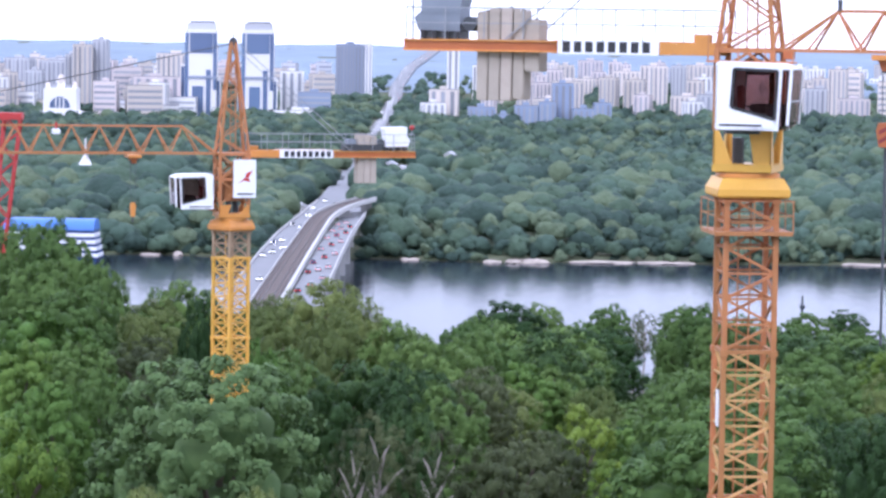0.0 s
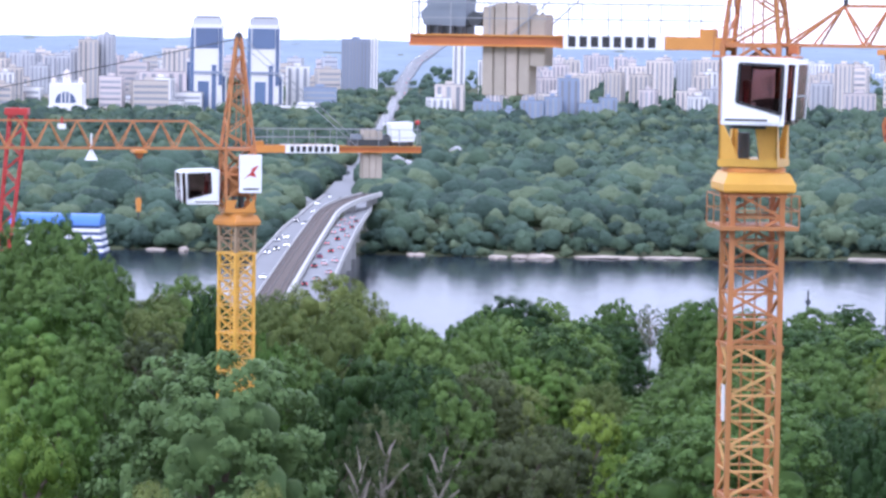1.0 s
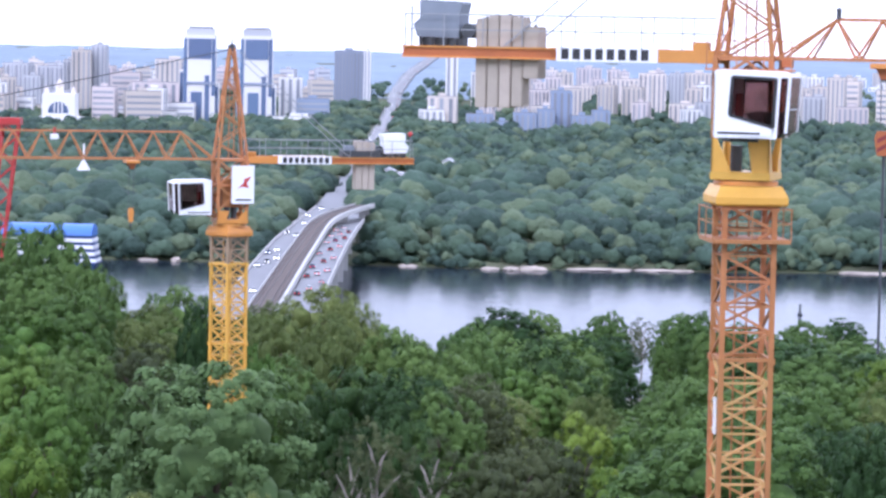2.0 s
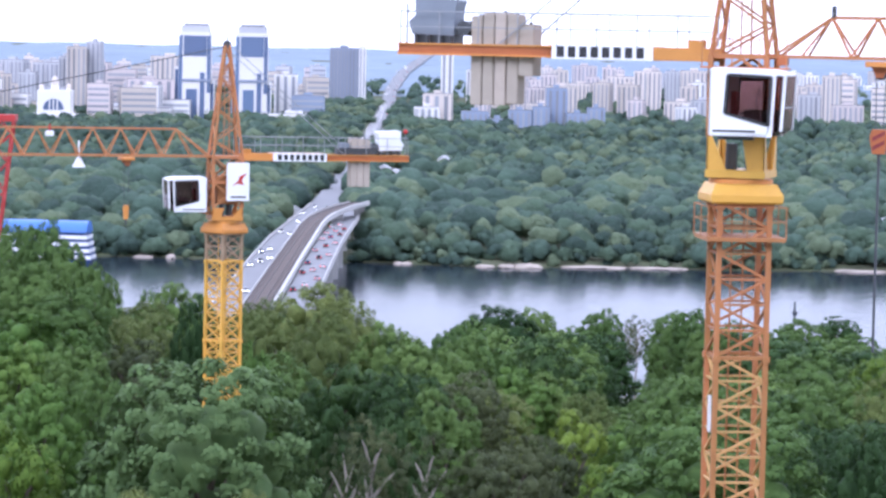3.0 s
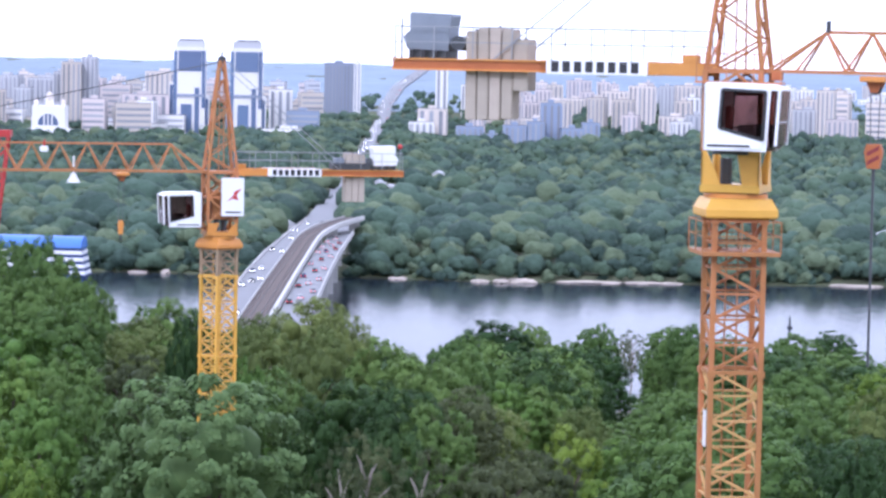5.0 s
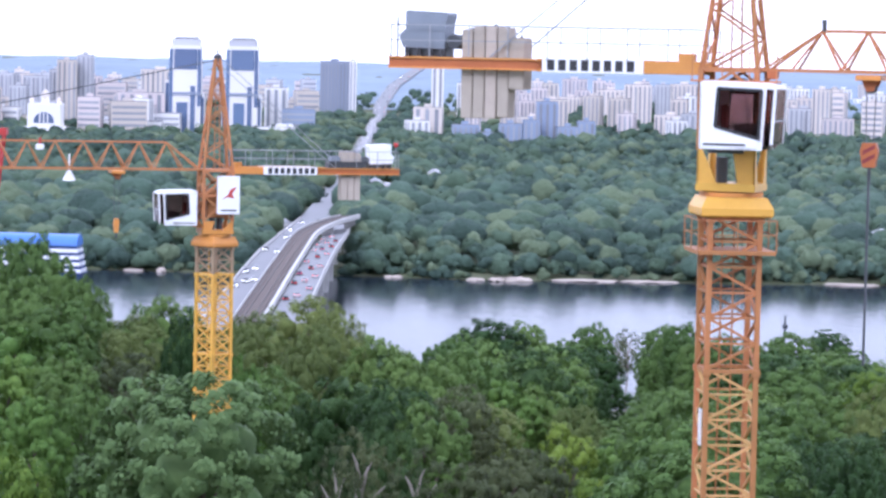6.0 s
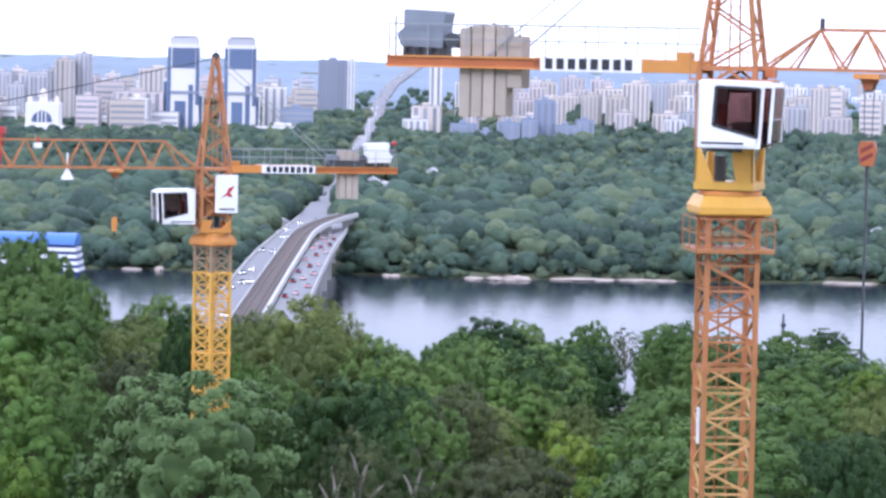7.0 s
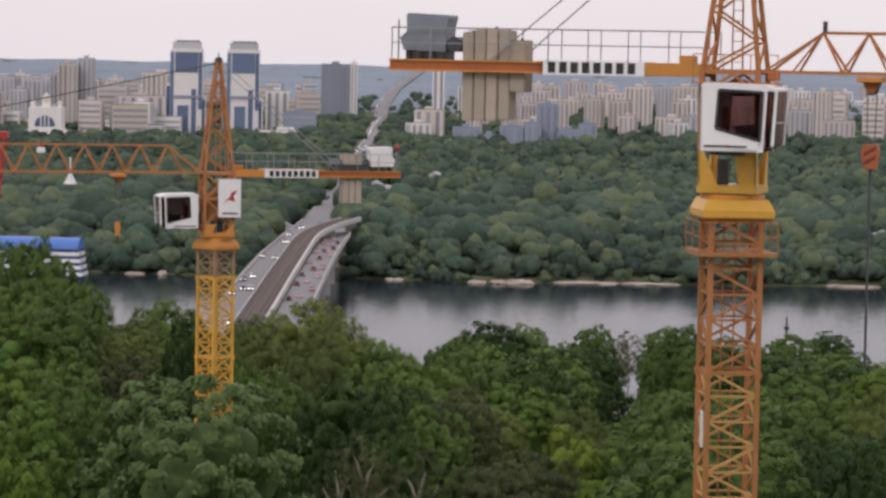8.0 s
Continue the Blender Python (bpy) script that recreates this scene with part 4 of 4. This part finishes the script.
def build_woods():
    """The woods of the far shore, too many to count, in four haze-tinted tones."""
    rng = np.random.default_rng(3)
    out = [[], [], [], []]
    y = 1264.0
    while y < 4300:
        step = 12.5 + (y - 1268) * 0.0055
        half = 0.175 * y
        x = -half
        while x < half:
            px, py = x + rng.normal() * 4, y + rng.normal() * 4
            x += step * (0.8 + 0.5 * rng.random())
            rx = road_shift(py)
            if -66 < px < -32 and py < 1440 or -66 + rx < px < -40 + rx and py >= 1440:
                continue
            if 210 < px < 238 and 1375 < py < 1450 or -76 < px < -58 and 1380 < py < 1495 or -36 < px < 12 and 1690 < py < 1960 and rng.random() < 0.85:
                continue
            g = ground_z(px, py)
            if g < 0.1:
                continue
            inland = min(1.0, max(0.0, (py - 1275) / 130))
            stand = min(1.0, max(0.0, 0.5 + 0.9 * noise.noise((px * 0.016, py * 0.007, 7.0))))
            r = (3.0 + 3.6 * rng.random()) * (1 + inland * (0.25 + 0.75 * stand))
            h = 7.0 + 3 * rng.random() + inland * (1.0 + 9.0 * stand + 4.5 * rng.random())
            if rng.random() < 0.07:
                r, h = r * 1.3, h * 1.25
            if py > 2500:
                h *= 0.6 if px < 25 else 0.85
            if py > 2950 and not (-140 < px < 25) and rng.random() < (0.72 if px < 0 else 0.4):
                continue
            near = py < 1750
            v = far_crown(rng, (px, py, g), r, h, 10 if near else 6, 2 if near else 1, int(np.interp(py, [1270, 1500, 2000, 3000], [190, 130, 50, 12])), float(np.interp(py, [1270, 2000, 3000], [0.75, 1.1, 2.0])))
            pick = 0.5 + 0.5 * noise.noise((px * 0.02, py * 0.008, 31.0)) + rng.normal() * 0.22
            out[1 if pick > 0.72 else 0 if pick > 0.48 else 3 if pick > 0.3 else 2].append(v)
        y += step
    # willow scrub along the water's edge, open where the sand lies bare
    bare = ((19, 50), (57, 84), (86, 111), (175, 200))
    x = -260.0
    while x < 260:
        x += 1.5 + 1.5 * rng.random()
        if any(a < x < b for a, b in bare) and rng.random() < 0.88 or -66 < x < -33:
            continue
        y = 1270.5 - 5 * math.sin(x * 0.021 + 1.0) - 3 * math.sin(x * 0.06) + rng.random() * 5
        r, h = 2.4 + 2.2 * rng.random(), 3.5 + 5.5 * rng.random() ** 1.5
        out[int(rng.choice([0, 1, 2, 3]))].append(far_crown(rng, (x, y, -0.6), r, h, 5, 1, 70, 0.55))
    x = -250.0
    while x < 250:
        x += 2.2 + 2.0 * rng.random()
        if -66 < x < -33:
            continue
        y = 1281.0 - 5 * math.sin(x * 0.021 + 1.0) - 3 * math.sin(x * 0.06) + rng.random() * 8
        out[int(rng.choice([0, 2, 3]))].append(far_crown(rng, (x, y, 0.5), 2.8 + 2.4 * rng.random(), 4.0 + 6.0 * rng.random(), 6, 1, 80, 0.6))
    for v, mat, word in zip(out, FARLEAF, ("green", "pale green", "dark green", "haze-tinted bluish green")):
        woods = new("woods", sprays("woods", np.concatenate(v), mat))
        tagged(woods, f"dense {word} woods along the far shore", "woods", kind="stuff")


build_woods()


# ---- the city ----
PALE = [surface("facade_" + n, c, 0.85, spread=0.12, size=22, fine=9, each=0.10) for n, c in (
    ("white", (0.71, 0.69, 0.67)), ("cream", (0.62, 0.55, 0.49)), ("beige", (0.52, 0.46, 0.40)), ("grey", (0.46, 0.46, 0.48)), ("pink", (0.56, 0.49, 0.47)))]
BLUEGREY = surface("facade_blue_grey", (0.25, 0.30, 0.40), 0.7, spread=0.15, size=22, fine=9)
SLATE = surface("facade_slate", (0.22, 0.25, 0.32), 0.6, spread=0.15, size=22, fine=9)
WINDOW = surface("window_glass", (0.27, 0.28, 0.31), 0.4, spread=0.3, size=9, fine=8, each=0.25)
BLUEGLASS = surface("blue_curtain_wall", (0.13, 0.18, 0.29), 0.18, spread=0.35, size=18, fine=6, each=0.15)
ROOFING = surface("roofing", (0.20, 0.20, 0.21), 0.9, spread=0.25, size=9)
UNIT = {}


def boxed(name, mat, parent, x0, y0, z0, x1, y1, z1):
    """A box on a mesh shared by all boxes of that material."""
    store = UNIT
    if mat.name not in store:
        store[mat.name] = mesh_of("box_" + mat.name, block(-0.5, -0.5, -0.5, 0.5, 0.5, 0.5), mat)
    ob = new(name, store[mat.name])
    ob.parent = parent
    ob.location, ob.scale = ((x0 + x1) / 2, (y0 + y1) / 2, (z0 + z1) / 2), (x1 - x0, y1 - y0, z1 - z0)
    return ob


def block_of_flats(x, y, w, d, h, turn, mat, bands, label, rows=False, drop=None):
    base = ground_z(x, y) - 1.0
    if drop:
        h = max(9.0, min(h, EYE - drop * y - base))
    b = thing("apartment_building", pose(x, y, base, 0, 0, turn), label, "building", "buildings of the city")
    boxed("wall", mat, b, -w / 2, -d / 2, 0, w / 2, d / 2, h)
    boxed("roof", ROOFING, b, -w / 2 + 0.4, -d / 2 + 0.4, h, w / 2 - 0.4, d / 2 - 0.4, h + 0.6)
    boxed("lift_house", mat, b, -w * 0.15, -d * 0.2, h + 0.6, w * 0.12, d * 0.2, h + 3.6)
    step = w / bands
    if rows:
        k = int(h / 6.5)
        for i in range(k):
            z = 3 + i * (h - 4) / k
            boxed("window_band", WINDOW, b, -w / 2 + 1, -d / 2 - 0.12, z, w / 2 - 1, -d / 2 + 0.2, z + (h - 4) / k * 0.42)
    else:
        for i in range(bands):
            xa = -w / 2 + step * (i + 0.28)
            boxed("window_band", WINDOW, b, xa, -d / 2 - 0.12, 3.0, xa + step * 0.42, -d / 2 + 0.2, h - 2.2)
            if i % 2 == 0:
                boxed("balcony", mat, b, xa + step * 0.45, -d / 2 - 1.1, 3.0, xa + step * 0.78, -d / 2 + 0.2, h - 3.0)
    for i in range(2):
        ya = -d / 2 + d * (0.22 + 0.4 * i)
        for sx in (-1, 1):
            xo = sx * w / 2
            boxed("window_band", WINDOW, b, min(xo - 0.1, xo + 0.1), ya, 3.0, max(xo - 0.1, xo + 0.1), ya + d * 0.18, h - 2.2)
    return b


def build_twin_tower(x, y):
    base = ground_z(x, y) - 1
    t = thing("office_tower", pose(x, y, base), "tall white and blue glass tower of a matching pair", "tower", "twin towers")
    white = PALE[0]
    boxed("core", white, t, -17, -12, 0, 17, 14, 96)
    boxed("roof_house", PALE[3], t, -15, -10, 96, 15, 12, 103)
    boxed("crown_rail", ROOFING, t, -12, -8, 103, 13, 10, 105)
    boxed("glass_wall", BLUEGLASS, t, -12, -12.5, 70, 13, -11.8, 92)
    boxed("glass_wall", BLUEGLASS, t, 13.5, -12.6, 30, 17.3, -8, 92)
    boxed("glass_wall", BLUEGLASS, t, -17.3, -12.6, 0, -13.5, -8, 92)
    boxed("glass_wall", BLUEGLASS, t, 6, -12.7, 0, 11, -11.8, 52)
    boxed("glass_wall", BLUEGLASS, t, -9, -12.7, 0, 3, -11.8, 34)
    boxed("cornice", SLATE, t, -14, -13.2, 42, 17, -11.8, 45)
    boxed("side_wing", white, t, -22, -8, 0, -17, 12, 58)
    boxed("glass_wall", BLUEGLASS, t, -21.5, -8.4, 0, -18, -7.8, 55)
    boxed("side_wing", white, t, 17, -8, 0, 21, 12, 44)
    boxed("glass_wall", BLUEGLASS, t, 17.6, -8.5, 0, 20.5, -7.8, 40)


def build_domed_hall(x, y):
    base = ground_z(x, y) - 1
    t = thing("domed_hall", pose(x, y, base), "white church with a great arched window and small domes", "church")
    w = PALE[0]
    boxed("body", w, t, -17, -12, 0, 17, 20, 33)
    boxed("plinth", w, t, -23, -14, 0, 23, 20, 9)
    bm = bmesh.new()
    pts = [(-10, 13)] + [(10.5 * math.cos(radians(180 - a)), 14 + 10.5 * math.sin(radians(a))) for a in range(0, 181, 15)] + [(10, 13)]
    part("arched_window", slab(bm, pts, -12.4, -11.8), BLUEGLASS, t)
    for xx in (-4.0, 0.0, 4.0):
        boxed("mullion", w, t, xx - 0.7, -12.9, 13, xx + 0.7, -12.3, 24)
    for xx, r, z in ((0, 4.6, 40), (-14, 2.6, 36), (14, 2.6, 36)):
        boxed("drum", w, t, xx - r * 0.8, -r * 0.8, 33, xx + r * 0.8, r * 0.8, z)
        bm = bmesh.new()
        bmesh.ops.create_uvsphere(bm, u_segments=16, v_segments=10, radius=r)
        for v in bm.verts:
            v.co.z = v.co.z * 1.05 + (max(0, v.co.z) ** 2) * 0.12
        bmesh.ops.translate(bm, verts=bm.verts, vec=(xx, 0, z))
        part("dome", bm, PALE[1], t)
        part("finial", rod((xx, 0, z + r), (xx, 0, z + r * 2.2), 0.5), PALE[1], t)


def build_city():
    build_twin_tower(-262, 3250)
    build_twin_tower(-200, 3250)
    build_domed_hall(-391, 3060)
    block_of_flats(-408, 3380, 22, 20, 76, 8, PALE[2], 4, "tall beige tower block with grey recesses")
    block_of_flats(-389, 3400, 16, 20, 82, -6, PALE[3], 3, "tall grey concrete tower block of flats")
    block_of_flats(-426, 3420, 14, 18, 64, 4, PALE[3], 3, "grey concrete tower block of flats")
    block_of_flats(-310, 3480, 46, 16, 66, 3, PALE[1], 8, "cream slab block of flats")
    block_of_flats(-318, 3180, 74, 40, 14, 0, PALE[0], 6, "long low white exhibition hall", rows=True)
    block_of_flats(-300, 3230, 70, 40, 22, 0, PALE[0], 5, "stepped white exhibition hall", rows=True)
    block_of_flats(-168, 3360, 26, 20, 50, 0, PALE[0], 3, "white office block with dark glass")
    block_of_flats(-140, 3300, 36, 24, 28, 0, BLUEGREY, 6, "low blue glass building", rows=True)
    block_of_flats(-150, 3200, 70, 20, 10, 0, PALE[0], 6, "low white exhibition pavilion", rows=True)
    block_of_flats(-119, 3900, 38, 18, 76, 0, SLATE, 9, "dark slate office slab block")
    block_of_flats(-95, 3900, 9, 20, 78, 0, PALE[0], 2, "white end tower of an office slab")
    block_of_flats(4, 3150, 30, 18, 36, -8, PALE[1], 3, "cream office block with a dark notch")
    block_of_flats(-8, 3140, 22, 18, 22, 20, PALE[0], 3, "white low office block")
    block_of_flats(16, 3900, 16, 16, 76, 0, PALE[0], 2, "slender white residential tower block")
    for x, w, h in ((40, 26, 24), (62, 20, 17), (84, 22, 26), (104, 16, 30), (140, 22, 24), (158, 16, 30)):
        block_of_flats(x, 2900, w, 16, h, 4, BLUEGREY, max(3, int(w / 5)), "blue-grey block of flats")
    block_of_flats(120, 2920, 20, 18, 48, 4, BLUEGREY, 3, "tall blue-grey block with a glazed top")
    rng = random.Random(12)
    names = ["white", "cream", "beige", "grey", "pink"]
    for y0, y1, lo, hi, count in ((3000, 3300, 26, 48, 17), (3300, 3800, 36, 62, 44), (3800, 4500, 40, 66, 60)):
        for _ in range(count):
            y = rng.uniform(y0, y1)
            x = rng.uniform(0.012, 0.165) * y
            if rng.random() < 0.3:
                x = rng.uniform(-0.165, -0.10) * y
                if abs(x + 402) < 50 and y < 3400:
                    continue
            h = rng.uniform(lo, hi)
            k = rng.randrange(5)
            w = rng.choice([14, 18, 20, 24, 34])
            block_of_flats(x, y, w, 16, h, rng.uniform(-25, 25), PALE[k], max(3, int(w / 5)), f"{names[k]} block of flats with rows of windows", rows=rng.random() < 0.15, drop=rng.uniform(0.0065, 0.013))
    for _ in range(34):
        y = rng.uniform(3080, 3500)
        x = rng.uniform(-0.165, -0.086) * y
        if abs(x + 391) < 34 and y < 3400 or abs(x + 231) < 70:
            continue
        k = rng.randrange(5)
        block_of_flats(x, y, rng.choice([16, 24, 38, 50]), 15, rng.uniform(12, 44), rng.uniform(-20, 20), PALE[k], 5, f"{names[k]} block of flats with rows of windows", rows=rng.random() < 0.6, drop=rng.uniform(0.008, 0.016))
    for _ in range(36):
        y = rng.uniform(3700, 4350)
        x = rng.uniform(-0.165, -0.035) * y
        k = rng.randrange(5)
        block_of_flats(x, y, rng.choice([20, 30, 44]), 16, rng.uniform(22, 42), rng.uniform(-25, 25), PALE[k], 5, f"{names[k]} block of flats with rows of windows", rows=True, drop=rng.uniform(0.005, 0.010))


build_city()


# ---- moored ship, red crane, shore ----
BLUE = surface("blue_roof", (0.06, 0.17, 0.50), 0.4, spread=0.2, size=5)
NAVY = surface("navy_paint", (0.03, 0.06, 0.18), 0.5, spread=0.2, size=4)


def build_ship():
    s = thing("moored_ship", pose(-156.5, 1222, 0.0, 0, 0, -4), "white and blue striped river ship with a blue barrel roof", "ship")
    part("hull", prism([(18, 6.0, -1.0), (19.8, 7.0, 2.2), (20.2, 7.2, 3.0)]), NAVY, s).location = (-2.6, 0, 0)
    z = 3.0
    for k in range(4):
        part("deck", block(-22.5 + 0.2 * k, -6.6, z, 17.2 - 0.5 * k, 6.6, z + 1.55, bevel=0.1), WHITE, s)
        part("window_band", block(-22.0 + 0.2 * k, -6.1, z + 1.55, 16.8 - 0.5 * k, 6.1, z + 2.75), NAVY, s)
        z += 2.75
    bm = bmesh.new()
    pts = [(7.0 * math.cos(radians(a)), 4.6 * math.sin(radians(a))) for a in range(0, 181, 15)]
    slab(bm, pts, -15.5, 22.0)
    bmesh.ops.rotate(bm, verts=bm.verts, matrix=Matrix.Rotation(radians(90), 3, "Z"))
    bmesh.ops.translate(bm, verts=bm.verts, vec=(0, 0, z))
    part("roof", bm, BLUE, s, "glossy blue barrel roof")


def build_red_crane():
    """A slim red lattice boom beyond the jib."""
    x, y = -52.9, 345.0
    base = ground_z(x, y)
    c = thing("lattice_boom", pose(x, y, base - 0.3), "slender red lattice boom rising from the trees", "crane")
    top = 85.4 - base
    lean = 3.2
    foot = lambda sx, sy, t: (sx * (0.5 + 0.45 * t) + lean * t, sy * (0.5 + 0.45 * t), 0.3 + (top - 0.3) * t)
    for sx in (-1, 1):
        for sy in (-1, 1):
            part("chord", rod((sx * 0.5, sy * 0.5, 0), foot(sx, sy, 1), 0.22), RED, c)
    n = 18
    for k in range(n):
        a, b = k / n, (k + 1) / n
        for s in (-1, 1):
            q = 1 if k % 2 else -1
            part("brace", rod(foot(q, s, a), foot(-q, s, b), 0.14), RED, c)
            part("brace", rod(foot(s, q, a), foot(s, -q, b), 0.14), RED, c)
    part("head_plate", block(lean - 1.5, -1.1, top - 0.3, lean + 1.2, 1.1, top + 0.5, bevel=0.04), RED, c)


def build_shore():
    rng = random.Random(4)
    for x, y, w, h in ((23, 1267, 8, 1.1), (32, 1267, 7, 1.7), (41, 1268, 13, 1.8), (70, 1267, 28, 0.9), (98, 1268, 26, 0.8), (186, 1268, 24, 0.9), (-12, 1267, 8, 1.0), (-112, 1267, 4, 1.8), (-124, 1267, 9, 0.9)):
        bm = bmesh.new()
        bmesh.ops.create_icosphere(bm, subdivisions=3, radius=1)
        for v in bm.verts:
            k = 1 + 0.25 * noise.noise(v.co * 2 + Vector((x, 0, 0)))
            lumpy = 0.6 + 0.7 * abs(noise.noise(Vector((v.co.x * w * 0.16 + x, v.co.y * 2, 5))))
            v.co = Vector((v.co.x * w / 2 * k, v.co.y * 5 * k, max(-0.5, min(0.55, v.co.z)) * h * 1.5 * lumpy))
        ob = new("sand_bank", mesh_of("sand_bank", bm, SAND))
        ob.location = (x, y - 5 * math.sin(x * 0.021 + 1.0) - 3 * math.sin(x * 0.06), 0.2)
        tagged(ob, "pale sandy bank at the water's edge", "sand bank", "sand banks")
    for x, y, w, h, mat in ((-24, 1850, 18, 9, PALE[1]), (-15, 1838, 9, 7, PALE[4]), (-31, 1870, 9, 11, PALE[3]), (2, 1930, 12, 8, PALE[0]), (7, 1955, 6, 14, PALE[0]), (-6, 1900, 8, 6, PALE[0]), (226, 1445, 15, 9, PALE[4]), (215, 1428, 8, 6, PALE[2]), (-69, 1488, 8, 5.5, PALE[0])):
        base = ground_z(x, y) - 0.3
        p = thing("pavilion", pose(x, y, base, 0, 0, rng.uniform(-20, 20)), "small pale pavilion with a pitched roof among the trees", "pavilion", "pavilions of the island")
        part("wall", block(-w / 2, -4, 0, w / 2, 4, h), mat, p)
        bm = plate([(-w / 2 - 0.6, h), (w / 2 + 0.6, h), (0, h + 2.4)], -4.6, 4.6)
        part("roof", bm, RED if x in (-15, -6) else PALE[3], p)
        for k in range(3):
            part("window", block(-w / 2 + w * (0.15 + 0.28 * k), -4.15, h - 3.0, -w / 2 + w * (0.30 + 0.28 * k), -3.9, h - 1.0), WINDOW, p)


def build_buoy(x, y):
    b = thing("buoy", pose(x, y, 0.0), "small dark channel buoy floating on the river", "buoy", "buoys")
    part("float", prism([(0.5, 0.5, -0.4), (0.9, 0.9, 0.0), (0.9, 0.9, 0.5), (0.5, 0.5, 0.8)]), DARKSTEEL, b)
    part("topmark", prism([(0.35, 0.35, 0.8), (0.3, 0.3, 3.2), (0.5, 0.5, 3.3), (0.1, 0.1, 4.2)]), DARKSTEEL, b)


build_ship()
build_buoy(132.1, 1069.0)
build_red_crane()
build_shore()


# ---- traffic ----
CARPAINT = [surface("car_paint_" + n, c, 0.25, metal=0.2, spread=0.1, size=2) for n, c in (("white", (0.7, 0.7, 0.7)), ("black", (0.02, 0.02, 0.025)), ("silver", (0.45, 0.46, 0.48)), ("dark_blue", (0.03, 0.05, 0.12)), ("red", (0.35, 0.03, 0.03)))]
CARNAMES = ["white", "black", "silver", "dark blue", "red"]
CARGLASS = surface("dark_car_glass", (0.015, 0.018, 0.02), 0.08, spread=0.2, size=1)
HEADLAMP = lamp_glow("lit_headlight", (1.0, 0.95, 0.85), 6.0)
TAILLAMP = lamp_glow("lit_tail_light", (1.0, 0.05, 0.06), 0.35)
FIRST_CAR = {}


def new_car(colour):
    c = thing("car", pose(0, 0, 0), f"{CARNAMES[colour]} car with its lights on", "car", "cars on the bridge")
    paint = CARPAINT[colour]
    body = plate([(-2.15, 0.35), (-2.2, 0.75), (-2.1, 0.95), (-0.9, 0.98), (1.0, 0.98), (1.95, 0.85), (2.2, 0.65), (2.15, 0.35)], -0.88, 0.88)
    bmesh.ops.bevel(body, geom=list(body.edges), offset=0.06, segments=2, affect="EDGES")
    part("body", body, paint, c)
    part("cabin", plate([(-1.75, 0.97), (-1.25, 1.42), (0.35, 1.42), (1.05, 0.97)], -0.76, 0.76), CARGLASS, c)
    part("roof", block(-1.2, -0.74, 1.42, 0.33, 0.74, 1.47, bevel=0.015), paint, c)
    for sx in (-1.35, 1.35):
        for sy in (-0.8, 0.8):
            part("wheel", rod((sx, sy - 0.1, 0.32), (sx, sy + 0.1, 0.32), 0.64, 14), BLACK, c)
    for sy in (-0.62, 0.62):
        part("headlight", block(2.05, sy - 0.22, 0.58, 2.26, sy + 0.22, 0.80), HEADLAMP, c, "lit white headlight")
        part("tail_light", block(-2.26, sy - 0.24, 0.62, -2.1, sy + 0.24, 0.86), TAILLAMP, c, "lit red tail light")
    return c


CARS = []


def drive(colour, lane, y, speed, towards):
    """A car in that lane, at y when the clip starts; it runs towards the hill or away from it."""
    m = pose(lane, y, road_z(y), 0, 0, -90 if towards else 90)
    if colour in FIRST_CAR:
        c = copy_thing(FIRST_CAR[colour], m)
    else:
        c = FIRST_CAR[colour] = new_car(colour)
        c.matrix_basis = m
    CARS.append((c, lane, y, -speed if towards else speed))


def build_traffic():
    rng = random.Random(8)
    y = 905.0
    for k in range(12):
        lane = (-54.6, -57.0, -59.2)[(k * 2) % 3]
        drive((0, 2, 1, 0, 3)[k % 5], lane, y, rng.uniform(9, 13), True)
        y += rng.choice([16, 24, 70, 95])
    y = 868.0
    for k in range(20):
        lane = (-41.0, -38.2, -35.4)[k % 3]
        drive((1, 0, 2, 1, 0, 0, 3)[k % 7], lane, y, rng.uniform(3.5, 5.5), False)
        y += rng.uniform(9, 26)
    for k in range(66):
        y = 2300 + k * 37 + rng.uniform(-15, 15)
        drive((0, 2, 1)[k % 3], (-54.0, -57.5, -59.5)[k % 3], y, rng.uniform(8, 12), True)
        if k % 2:
            drive((0, 1, 2)[k % 3], (-50.0, -47.0)[k % 2], y + 11, rng.uniform(8, 12), False)


build_traffic()


def motions():
    """All that moves: the cars."""
    for car, lane, y, v in CARS:
        rows = []
        for t in (0.0, 2.0, 4.0, 6.0, 8.0):
            yy = y + v * t
            slope = math.degrees(math.atan2(road_z(yy + 1) - road_z(yy - 1), 2))
            rows.append((t, pose(lane + road_shift(yy), yy, road_z(yy) + 0.02, 0, -slope if v > 0 else slope, 90 if v > 0 else -90)))
        walk(car, rows)


motions()
